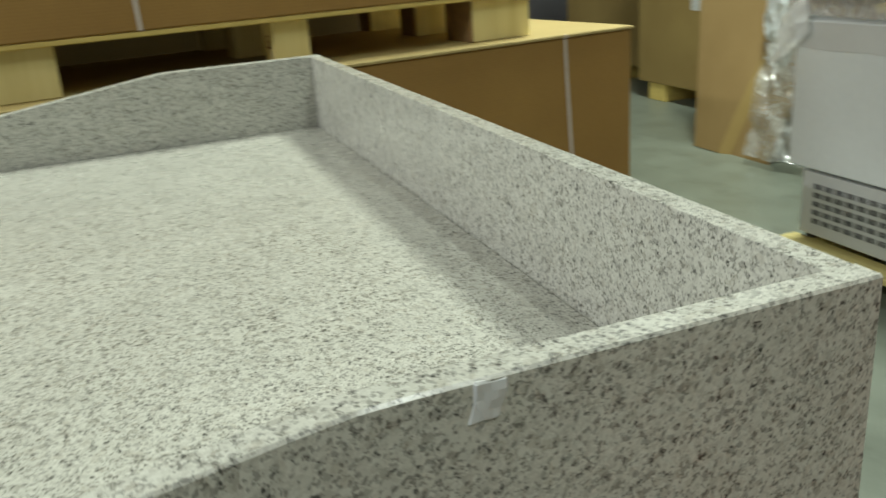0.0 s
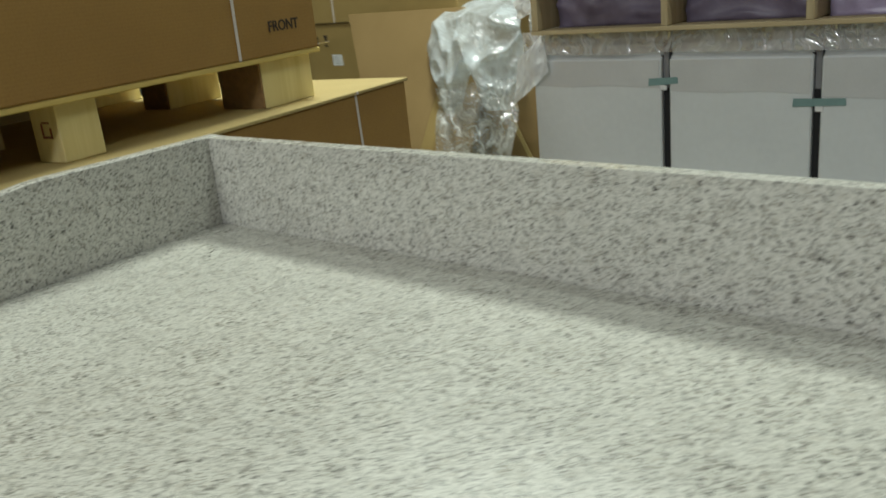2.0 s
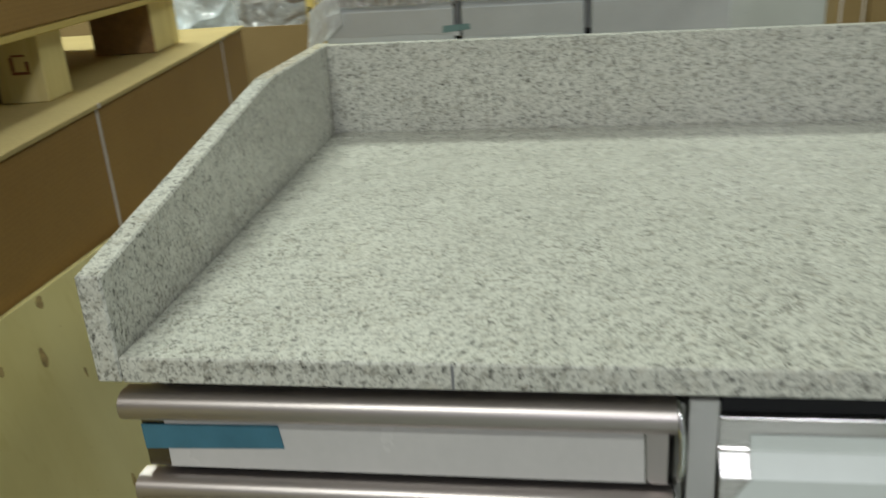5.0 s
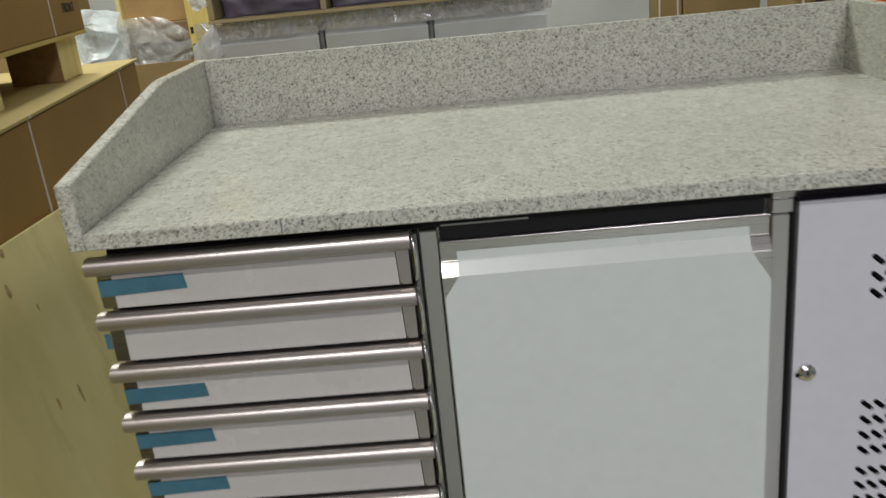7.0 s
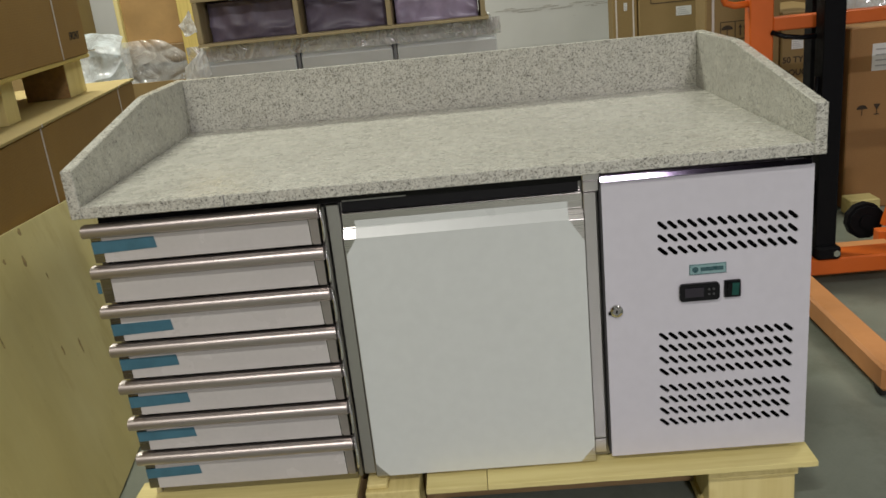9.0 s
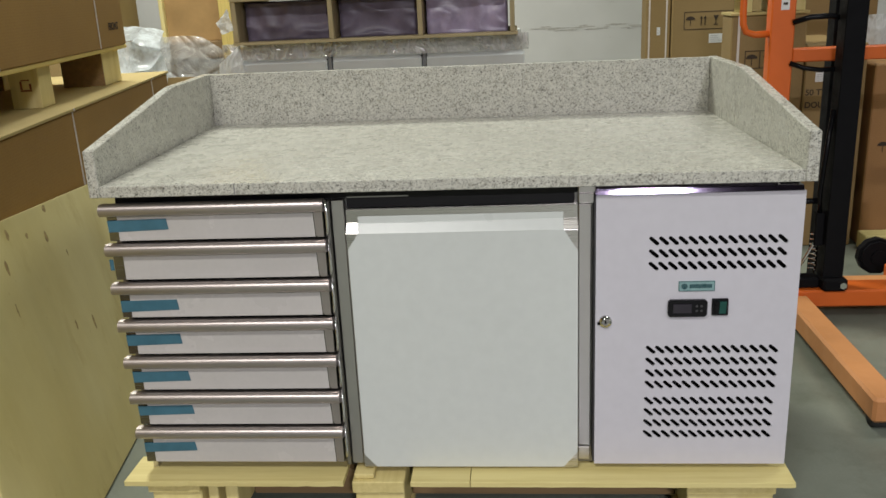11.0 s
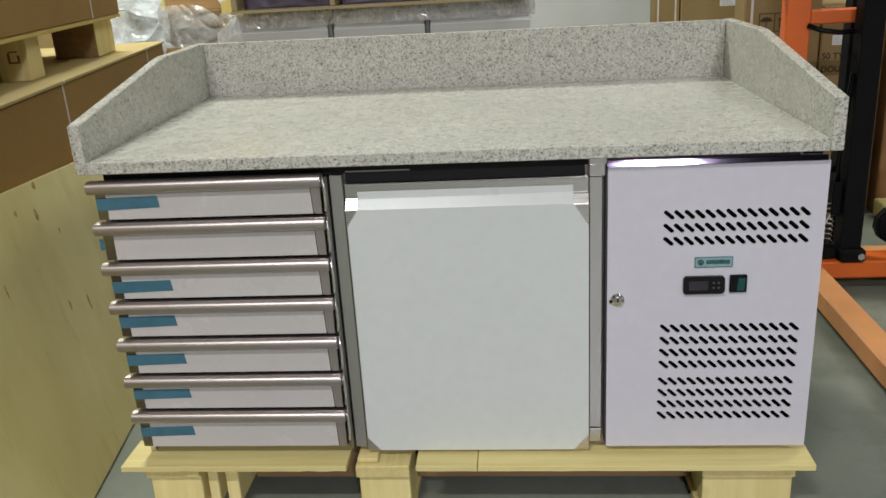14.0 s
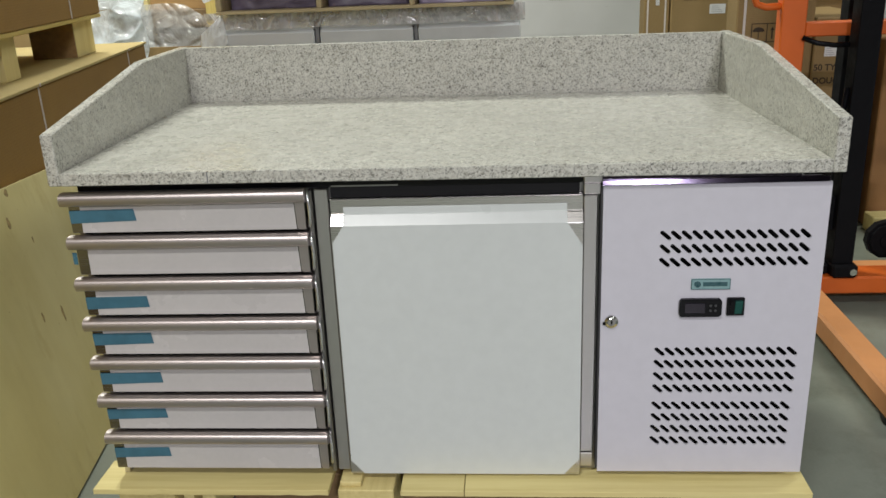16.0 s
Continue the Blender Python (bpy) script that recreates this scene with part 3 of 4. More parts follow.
def slot(cx, cz, ln=0.0172, r=0.0040, ang=-42):
    a, pts = radians(ang), []
    for s, c0 in ((1, 0), (-1, 180)):
        for d in (-90, -45, 0, 45, 90):
            b = a + radians(c0 + d)
            pts.append((cx + s * ln / 2 * math.cos(a) + r * math.cos(b), cz + s * ln / 2 * math.sin(a) + r * math.sin(b)))
    return pts


ROWS_Z = [(0.6565 - 0.0262 * k, 1.1265, 0.01905) for k in range(3)]
ROWS_Z += [(0.4225 - 0.0263 * k, 1.1255 - 0.0002 * k, 0.0189) for k in range(4)]
ROWS_Z += [(0.3060 - 0.0259 * k, 1.1245 - 0.0002 * k, 0.0188) for k in range(4)]
edges = loop([(PX0, PZ0), (PX1, PZ0), (PX1, PZ1), (PX0, PZ1)])
outer = list(edges)
slots = []
for z, x0, dx in ROWS_Z:
    for k in range(14):
        slots.append(loop(slot(x0 + dx * k, z)))
        edges += slots[-1]
bmesh.ops.triangle_fill(bm, use_beauty=True, use_dissolve=False, edges=edges, normal=(0, -1, 0))
for es in slots + [outer]:
    depth = 0.004 if es is not outer else 0.020
    ext = bmesh.ops.extrude_edge_only(bm, edges=es)
    bmesh.ops.translate(bm, vec=(0, depth, 0), verts=[g for g in ext["geom"] if isinstance(g, bmesh.types.BMVert)])
bmesh.ops.recalc_face_normals(bm, faces=bm.faces)
panel = part("vent_panel", bm, FILM_PANEL, counter, "white film-covered compressor panel with slanted slots")
# black backing that paints the shade behind the slots
part("cavity", box(PX0 + 0.012, PX1 - 0.012, 0.052, 0.0615, PZ0 + 0.01, PZ1 - 0.004, 0), GAP_SHADE, counter)
part("panel_edge", box(PX0 - 0.0035, PX0 - 0.0005, 0.032, 0.0615, PZ0 + 0.005, PZ1, 0.0005), GASKET, counter, "dark shadow gap strip")
part("panel_cap", prism([(0.0302, 0.7526), (0.0336, 0.7622), (0.060, 0.7622), (0.060, 0.7526)], "X", PX0 - 0.002, PX1 - 0.004, 0.0006), STEEL_SMOOTH, counter, "folded steel strip over the panel")
part("panel_rail", prism([(0.0262, 0.7640), (0.0302, 0.7755), (0.060, 0.7755), (0.060, 0.7640)], "X", PX0 - 0.002, PX1 - 0.055, 0.0006), STEEL_SMOOTH, counter, "polished steel rail under the worktop")
part("rail_end", box(PX1 - 0.050, PX1 - 0.012, 0.034, 0.060, 0.7640, 0.7755, 0.002), BLACK, counter, "black plastic rail end")
bm = cyl((1.0325, 0.0275, 0.488), "Y", 0.0125, 0.008, 24, bev=0.0015)
lock = part("lock", bm, CHROME, panel, "round chrome lock", True)
part("lock_face", cyl((1.0325, 0.0232, 0.488), "Y", 0.0075, 0.0012, 20, bev=0.0003), STEEL_DARK, lock)
part("lock_tab", box(1.0165, 1.0215, 0.0240, 0.0290, 0.4815, 0.4870, 0.0006), BLACK, lock, "black tab beside the lock")
part("keyhole", box(1.0310, 1.0340, 0.0222, 0.0226, 0.4845, 0.4915, 0), BLACK, lock)
badge = part("badge", box(1.1765, 1.2480, 0.0278, 0.0305, 0.5505, 0.5720, 0.0006), BADGE, panel, "small teal metal maker's badge")
for bx0, bx1, bz0, bz1 in ((1.1770, 1.2475, 0.5706, 0.5716), (1.1770, 1.2475, 0.5509, 0.5519), (1.1770, 1.1780, 0.5520, 0.5705), (1.2465, 1.2475, 0.5520, 0.5705)):
    part("badge_rim", box(bx0, bx1, 0.0274, 0.0280, bz0, bz1, 0), BADGE_INK, badge)
part("badge_mark", cyl((1.1880, 0.0274, 0.5612), "Y", 0.0062, 0.0012, 12), BADGE_INK, badge)
part("badge_bar", box(1.198, 1.242, 0.0272, 0.0280, 0.5575, 0.5655, 0), BADGE_INK, badge, "dark bar in place of lettering")
disp = part("controller", prism([(1.1565, 0.502), (1.1605, 0.4975), (1.2300, 0.4975), (1.2340, 0.502), (1.2340, 0.529), (1.2300, 0.5335), (1.1605, 0.5335), (1.1565, 0.529)], "Y", 0.0215, 0.0305, 0.0012), BLACK, panel, "black digital temperature controller")
part("display", box(1.166, 1.203, 0.0205, 0.0216, 0.506, 0.526, 0.0006), SCREEN, disp, "dark display window")
for bx, bz in ((1.213, 0.521), (1.222, 0.521), (1.213, 0.511), (1.222, 0.511)):
    part("button", cyl((bx, 0.0210, bz), "Y", 0.0024, 0.0012, 12), GASKET, disp)
sw = part("switch", box(1.2435, 1.2755, 0.0235, 0.0305, 0.499, 0.5345, 0.0015), BLACK, panel, "black rocker switch with a green lens")
part("rocker", prism([(0.0230, 0.5035), (0.0185, 0.5300), (0.0230, 0.5300)], "X", 1.2485, 1.2570), BLACK, sw, "black half of the rocker")
part("rocker_lens", prism([(0.0230, 0.5035), (0.0180, 0.5300), (0.0230, 0.5300)], "X", 1.2574, 1.2705), GREEN_LENS, sw, "green translucent rocker lens")


# ---- pallet under the counter ----
def wood(name, x0, x1, y0, y1, z0, z1, material, parent, b=0.002):
    return part(name, box(x0, x1, y0, y1, z0, z1, b), material, parent)


def ragged(name, x0, x1, y0, y1, z0, z1, material, parent, seed):
    """A thin sawn board whose front edge is slightly splintered."""
    n = max(6, int((x1 - x0) / 0.02))
    rnd = random.Random(seed)
    front = [(x0 + (x1 - x0) * k / n, y0 + rnd.uniform(-0.0006, 0.0006) + (rnd.uniform(0.001, 0.003) if rnd.random() < 0.08 else 0)) for k in range(n + 1)]
    return part(name, prism(front + [(x1, y1), (x0, y1)], "Z", z0, z1, 0.0008), material, parent)


pallet = thing("pallet", "pale pine pallet with thin deck boards and blocks", "pallet")
ZP, ZD = 0.1415, 0.1290
for k, (x0, x1) in enumerate(((-0.022, 0.470), (0.617, 0.745), (0.7465, 1.422))):
    ragged("deck_board", x0, x1, -0.020, 0.085, ZD, ZP, PALE_X, pallet, 11 + k)
for k in range(1, 6):
    y = -0.02 + k * 0.145
    wood("deck_board", -0.022, 1.422, y + 0.02, y + 0.115, ZD, ZP, PALE_X, pallet)
for x0, x1 in ((0.020, 0.140), (0.485, 0.600), (1.205, 1.390)):
    wood("runner", x0, x1, 0.0, 0.82, 0.100, ZD - 0.0005, PALE_Y, pallet)
    for y0 in (0.012, 0.36, 0.70):
        wood("block", x0 + 0.004, x1 - 0.002, y0, y0 + 0.11, 0.0205, 0.0995, PALE_Z, pallet)
    wood("bottom_board", x0 - 0.004, x1 + 0.004, 0.0, 0.82, 0.001, 0.020, PALE_Y, pallet)
for x0, x1 in ((0.222, 0.484), (0.601, 1.204)):
    wood("stringer", x0, x1, 0.118, 0.141, 0.0215, 0.088, STRINGER, pallet)
wood("end_cleat", 0.488, 0.532, 0.012, 0.080, 0.1292, 0.1400, PALE_Z, pallet)
wood("side_cleat", 0.150, 0.172, 0.02, 0.30, 0.021, ZD - 0.0005, PALE_Z, pallet)
wood("side_cleat", 0.190, 0.218, 0.02, 0.30, 0.021, ZD - 0.0005, PALE_Z, pallet)


# ---- stack of cartons and pallets beside the counter ----
STACK = pose(-0.588, 1.925, 0, 0, 0, 8.6)
L = 2.5


def strap_loop(y, x1, z0, z1, parent, w=0.009, slack=0.0):
    """A plastic strap down the side of a carton at y, tucked in at its top and bottom and slightly askew."""
    bm = bmesh.new()
    n = 8
    rows = []
    for k in range(n + 1):
        v = k / n
        dy = slack * (1 - v) + 0.0015 * math.sin(7 * v + y * 5)
        dx = 0.0012 + 0.0010 * math.sin(math.pi * v) ** 2
        z = z0 + (z1 - z0) * v
        rows.append([bm.verts.new((x1 + ox, y + dy + oy, z)) for ox, oy in ((0.0002, -w / 2), (dx, -w / 2), (dx, w / 2), (0.0002, w / 2))])
    for a, b in zip(rows, rows[1:]):
        for i in range(4):
            bm.faces.new((a[i], a[(i + 1) % 4], b[(i + 1) % 4], b[i]))
    bm.faces.new(rows[0])
    bm.faces.new(rows[-1][::-1])
    bmesh.ops.recalc_face_normals(bm, faces=bm.faces)
    return part("strap", bm, STRAP, parent, "white plastic strapping band")


lower_pallet = thing("pallet", "pine pallet carrying a long brown carton", "pallet", STACK)
for k in range(4):
    x = -0.85 + k * 0.26
    wood("runner", x, x + 0.09, -L + 0.02, -0.02, 0.02, 0.12, WOOD_Y, lower_pallet)
for k in range(8):
    y = -L + 0.02 + k * 0.34
    wood("deck_board", -0.85, 0.02, y, y + 0.1, 0.1205, 0.14, WOOD_X, lower_pallet)
    wood("bottom_board", -0.85, 0.02, y, y + 0.1, 0.001, 0.0195, WOOD_X, lower_pallet)
lower = thing("carton", "long brown cardboard carton with white straps on a pallet", "carton", STACK, "stacked cartons")
part("body", box(-0.88, -0.004, -L, 0.0, 0.1415, 0.8585, 0.004), CARD, lower)
part("lid", box(-0.884, 0.003, -L - 0.004, 0.006, 0.8590, 0.8680, 0.0015), CARD_LID, lower, "pale board lid")
for y, slack in ((-0.257, 0.03), (-1.165, 0.02), (-1.815, 0.02)):
    strap_loop(y, -0.004, 0.145, 0.8586, lower, 0.009, slack)
    part("strap_end", box(0.0032, 0.0042, y - 0.0045, y + 0.0045, 0.8592, 0.8676, 0), STRAP, lower)
upper_pallet = thing("pallet", "pine block pallet lying on a carton", "pallet", STACK)
IN = -0.062
for x0, wide in ((-0.095, 0.147), (-0.45, 0.10), (-0.80, 0.10)):
    for y0, ln in ((-0.521, 0.20), (-1.127, 0.10), (-1.85, 0.20), (-2.4, 0.10)):
        ws = wide if ln > 0.15 else 0.085
        wood("block", x0 - ws, x0, y0, y0 + ln, 0.8685, 0.9875, PALE_Z, upper_pallet)
        if ln > 0.15:
            part("chipboard_face", box(x0 - ws + 0.001, x0 - 0.001, y0 - 0.007, y0 - 0.0005, 0.8690, 0.9870, 0.001), CHIPBOARD, upper_pallet, "brown chipboard offcut nailed to a block")
for k in range(6):
    x = IN - 0.828 + k * 0.1440
    wood("deck_board", x, min(x + 0.108, IN), -L + 0.05, -0.31, 0.9880, 1.0000, WOOD_Y, upper_pallet)
bm = bmesh.new()
for a0, a1, b0, b1 in ((-0.150, -0.118, 0.9180, 0.9230), (-0.150, -0.144, 0.9235, 0.9480), (-0.124, -0.118, 0.9235, 0.9400), (-0.146, -0.122, 0.9485, 0.9520)):
    box(a0, a1, -1.1280, -1.1272, b0, b1, 0, bm)
part("stamp", bm, STAMP, upper_pallet, "faded dark red stamp")
upper = thing("carton", "long brown cardboard carton with white straps on a block pallet", "carton", STACK, "stacked cartons")
part("body", box(IN - 0.81, IN + 0.002, -L + 0.05, -0.318, 1.0010, 1.62, 0.004), CARD, upper)
for y, slack in ((-0.610, -0.015), (-1.475, 0.02)):
    strap_loop(y, IN + 0.002, 1.0020, 1.621, upper, 0.009, slack)
words("FRONT", 0.036, INK, upper, pose(IN + 0.0030, -0.510, 1.060, 90, 0, 90), "dark printed word FRONT")
part("staple", tube([(IN - 0.01, -0.3175, 1.006), (IN - 0.008, -0.302, 1.008), (IN + 0.02, -0.294, 1.0105)], 0.0016, 6), CHROME, upper, "bright bent staple")

rear = thing("carton", "large brown carton behind the strapped stack", "carton", STACK, "stacked cartons")
part("body", box(-1.86, -0.96, -1.9, -0.2, 0.002, 1.45, 0.005), CARD_PALE, rear)
part("lid", box(-1.866, -0.954, -1.906, -0.194, 1.4505, 1.46, 0.002), CARD_LID, rear, "pale lid")

# plywood sheet leaning against the cartons
PLYM = pose(-0.135, 0.0, 0, 0, -12.4, 8.6)
panel_ply = thing("plywood_panel", "stained pale plywood panel leaning against cartons", "plywood panel", PLYM)
bm = prism([(-1.00, 0.50), (-1.00, 0.795), (1.43, 0.616), (1.43, 0.006), (-0.262, 0.006), (-0.25, 0.10), (-0.238, 0.17), (-0.242, 0.22), (-0.229, 0.261), (-0.226, 0.285), (-0.222, 0.299), (-0.200, 0.300), (-0.194, 0.308), (-0.201, 0.339), (-0.212, 0.350), (-0.217, 0.378), (-0.206, 0.403), (-0.209, 0.420), (-0.200, 0.436), (-0.235, 0.470), (-0.30, 0.478), (-0.42, 0.49), (-0.60, 0.485)], "X", -0.012, 0.0, 0.001)
part("sheet", bm, PLY, panel_ply)
KNOT = plain("wood_knot", (0.42, 0.30, 0.115), 0.55, 0.0, 0.5, 90, 0.2)
for ky, kz, kw, kh in ((0.440, 0.676, 0.026, 0.022), (0.209, 0.672, 0.020, 0.030), (0.297, 0.644, 0.018, 0.016), (0.390, 0.614, 0.022, 0.034), (0.057, 0.637, 0.018, 0.014), (0.149, 0.609, 0.018, 0.042), (0.467, 0.546, 0.008, 0.020), (0.114, 0.517, 0.006, 0.040), (0.351, 0.382, 0.012, 0.030), (0.453, 0.348, 0.014, 0.050)):
    kw, kh = kw * 0.7, kh * 0.85
    pts = [(ky + kw * 0.5 * math.cos(a) * (1 + 0.25 * math.sin(3 * a + ky * 40)) + 0.15 * kh * math.sin(a) * (0.4 if ky > 0 else -0.2), kz + kh * 0.5 * math.sin(a)) for a in [2 * math.pi * k / 14 for k in range(14)]]
    part("knot", prism(pts, "X", 0.0001, 0.0005), KNOT, panel_ply, "dark brown knot streak")


# ---- wrapped refrigerated cabinet behind ----
CY = 2.495
cab_pallet = thing("pallet", "pine pallet under a wrapped cabinet", "pallet")
for x in (-0.47, 0.16, 0.80):
    wood("runner", x, x + 0.09, CY - 0.045, CY + 0.72, 0.021, 0.079, PALE_Y, cab_pallet)
    wood("bottom_board", x - 0.01, x + 0.10, CY - 0.045, CY + 0.72, 0.001, 0.0205, PALE_Y, cab_pallet)
for k in range(5):
    wood("deck_board", -0.50, 0.93, CY - 0.045 + k * 0.165, CY + 0.055 + k * 0.165, 0.0795, 0.100, PALE_X, cab_pallet)
cabinet = thing("refrigerated_cabinet", "grey three-door refrigerated cabinet wrapped in stretch film", "cabinet")
part("body", box(-0.475, 0.905, CY + 0.045, CY + 0.70, 0.130, 0.920, 0.003), CAB_GREY, cabinet)
for x in (-0.465, 0.86):
    for y in (CY + 0.07, CY + 0.62):
        part("leg", cyl((x + 0.03, y, 0.1155), "Z", 0.024, 0.029, 14), GASKET, cabinet)
part("plinth", box(-0.440, 0.890, CY + 0.012, CY + 0.0445, 0.131, 0.346, 0.002), CAB_DARK, cabinet)
for x0, x1, fz in ((-0.500, -0.028, 0.752), (0.000, 0.428, 0.738), (0.452, 0.915, 0.726)):
    d = part("door", prism([(CY, 0.360), (CY, 0.835), (CY + 0.022, 0.850), (CY + 0.022, 0.885), (CY + 0.0444, 0.885), (CY + 0.0444, 0.360)], "X", x0, x1, 0.004), CAB_GREY, cabinet, "grey steel door")
    part("film", prism([(x0 + 0.006, fz), (x0 + 0.15, fz - 0.004), (x0 + 0.29, fz + 0.001), (x1 - 0.006, fz - 0.005), (x1 - 0.006, 0.834), (x0 + 0.006, 0.834)], "Y", CY - 0.0022, CY - 0.0006), CAB_FILM, d, "duller strip of film along the door top")
part("top_rail", box(-0.490, 0.915, CY + 0.006, CY + 0.0445, 0.889, 0.921, 0.002), CAB_DARK, cabinet)
for gx in (-0.0265, 0.4295):
    part("door_gap", box(gx, gx + 0.0215, CY + 0.016, CY + 0.0440, 0.362, 0.745, 0), GAP_SHADE, cabinet)
for bx in range(7):
    for bz in range(5):
        for dx in (0.0, 0.019):
            part("vent_slot", box(-0.385 + dx + bx * 0.046, -0.371 + dx + bx * 0.046, CY + 0.0105, CY + 0.0116, 0.172 + bz * 0.030, 0.190 + bz * 0.030, 0.0003), GASKET, cabinet)
ctl = part("controller", box(0.125, 0.270, CY + 0.006, CY + 0.0118, 0.262, 0.312, 0.001), CAB_DARK, cabinet, "recessed grey control plate")
for bx in (0.150, 0.215):
    part("dial", cyl((bx, CY + 0.004, 0.277), "Y", 0.014, 0.004, 16), BLACK, ctl)
for tx, tz, tw in ((-0.020, 0.757, 0.10), (0.448, 0.700, 0.145)):
    part("tape", prism([(tx - tw / 2, tz - 0.004), (tx + tw / 2, tz + 0.010 - tw * 0.05), (tx + tw / 2 - 0.002, tz + 0.030 - tw * 0.05), (tx - tw / 2 + 0.003, tz + 0.020)], "Y", CY - 0.0040, CY - 0.0026), TAPE_GREEN, cabinet, "strip of green adhesive tape")
    part("paper_tab", box(tx - 0.010, tx + 0.012, CY - 0.0024, CY + 0.0006, tz - 0.016, tz - 0.001, 0), PAPER, cabinet)
for gx in (-0.0240, 0.4320):
    part("gap_seal", box(gx, gx + 0.0165, CY + 0.014, CY + 0.0440, 0.7455, 0.884, 0.001), SEAL_GREY, cabinet, "grey rubber seal between two doors")
    part("seal_clip", box(gx - 0.012, gx - 0.002, CY + 0.0145, CY + 0.0215, 0.838, 0.848, 0.002), GASKET, cabinet)

# film lying over the cabinet's top edge
bm = sheet(1.46, 0.075, 90, 12, 0.013, 4.2)
ob = tagged(part("stretch_film", bm, WRAP_GLOSS, None, "", True), "clear stretch film wrapped round a cabinet's top edge", "plastic film")
ob.matrix_basis = pose(0.205, CY - 0.014, 0.858)

# open timber crate on top of the cabinet
crate = thing("wooden_crate", "open pine crate with upright dividers on a wrapped cabinet", "crate")
CF = 2.415
wood("bottom_board", -0.45, 0.885, CF, CF + 0.09, 0.930, 0.944, GREYED_X, crate)
wood("base", -0.45, 0.885, CF + 0.0905, CF + 0.62, 0.926, 0.941, GREYED_X, crate)
for x0, x1 in ((-0.448, -0.424), (0.010, 0.032), (0.426, 0.448), (0.850, 0.872)):
    wood("divider", x0, x1, CF + 0.004, CF + 0.60, 0.9445, 1.128, GREYED_Z, crate)
wood("top_board", -0.45, 0.885, CF, CF + 0.62, 1.1285, 1.146, GREYED_X, crate)
for x0, x1, material in ((-0.41, 0.000, PURPLE), (0.044, 0.416, PURPLE), (0.460, 0.840, LILAC)):
    bm = box(x0, x1, CF + 0.11, CF + 0.58, 0.9420, 1.120, 0)
    bmesh.ops.subdivide_edges(bm, edges=list(bm.edges), cuts=18, use_grid_fill=True)
    for v in bm.verts:
        q = Vector((v.co.x * 6 + v.co.z * 5, v.co.x * 2.5 - v.co.z * 9, x0 * 7))
        if v.co.y < CF + 0.13 and 0.95 < v.co.z < 1.11:
            v.co.y -= 0.020 * (1 - abs(noise.noise(q))) ** 4 - 0.012
    part("sheathed_pack", bm, material, crate, "goods in creased glossy dark sheathing", True)


def drape(tl, tr, br, bl, nx, nz, wave, seed, fold=0.0, bow=0.0):
    """A crumpled piece of film spanned between four corners, its one side bowed outwards."""
    t = bmesh.new()
    c = [Vector(p) for p in (tl, tr, br, bl)]
    out = (c[1] - c[0]).cross(c[3] - c[0]).normalized()
    rows = []
    for j in range(nz + 1):
        row = []
        for i in range(nx + 1):
            u, v = i / nx, j / nz
            p = (c[0] * (1 - u) + c[1] * u) * (1 - v) + (c[3] * (1 - u) + c[2] * u) * v
            p.x += bow * u * u * math.sin(math.pi * v) ** 0.8
            n = noise.noise_vector(p * 9 + Vector((seed, 0, seed)))
            n2 = noise.noise_vector(p * 27 + Vector((0, seed, 2.2)))
            ridge = (1 - abs(noise.noise(Vector((u * 3.4 + v * 1.7 + seed, v * 2.3 - u, 1.3))))) ** 4
            p = p + n * wave * 0.5 + n2 * wave * 0.10 + out * (wave * ridge + fold * wave * math.sin(u * 19 + 4 * n.x))
            row.append(t.verts.new(p))
        rows.append(row)
    for a, b in zip(rows, rows[1:]):
        for i in range(nx):
            t.faces.new((a[i], a[i + 1], b[i + 1], b[i]))
    return t


bm = drape((-0.530, 2.44, 1.04), (-0.470, 2.43, 1.10), (-0.440, 2.405, 1.005), (-0.500, 2.41, 0.985), 12, 24, 0.008, 9.5)
tagged(part("stretch_film", bm, WRAP_WHITE, None, "", True), "white gathered stretch film caught on a crate's corner", "plastic film")
bm = drape((-0.545, 2.465, 0.845), (-0.440, 2.470, 0.930), (-0.427, 2.470, 0.805), (-0.565, 2.455, 0.690), 24, 30, 0.010, 3.5)
tagged(part("stretch_film", bm, WRAP_WHITE, None, "", True), "white folded flap of stretch film at a cabinet's corner", "plastic film")

# timber post and boarded crate far beyond the stack
far_crate = thing("packing_crate", "orange-brown boarded packing crate with a pine post", "crate")
part("body", box(-1.432, -0.972, 4.099, 4.75, 0.878, 2.02, 0.004), CRATE_BOARD, far_crate, "orange-brown boarding")
part("base", box(-1.420, -0.972, 4.062, 4.80, 0.765, 0.8768, 0.004), STRINGER, far_crate, "dark brown base rail")
part("post", box(-0.990, -0.816, 3.863, 3.975, 0.002, 2.02, 0.003), WOOD_Z, far_crate)
for z in (0.715, 0.810):
    part("nail_slot", box(-0.979, -0.962, 3.8613, 3.8626, z, z + 0.037, 0), GAP_SHADE, far_crate, "black slot")
part("side_post", box(-1.459, -1.4327, 4.062, 4.112, 0.877, 2.02, 0.002), PALE_Z, far_crate, "pale upright edge")
part("support", box(-1.469, -0.922, 4.161, 4.75, 0.002, 0.7643, 0.004), CARD_PALE, far_crate)

# hanging film and leaning cardboard
bm = billow(0.60, 0.535, 0.13, 72, 70, 2.4, ((0.53, 0.11, 0.40), (0.0, 0.12, 0.22), (0.80, 0.10, 0.05), (1.0, 0.07, 0.2)))
tagged(part("stretch_film", bm, WRAP, None, "", True), "white billowing stretch film bunched over cardboard", "plastic film").matrix_basis = pose(-1.585, 3.62, 0.43, 0, 0, 3)
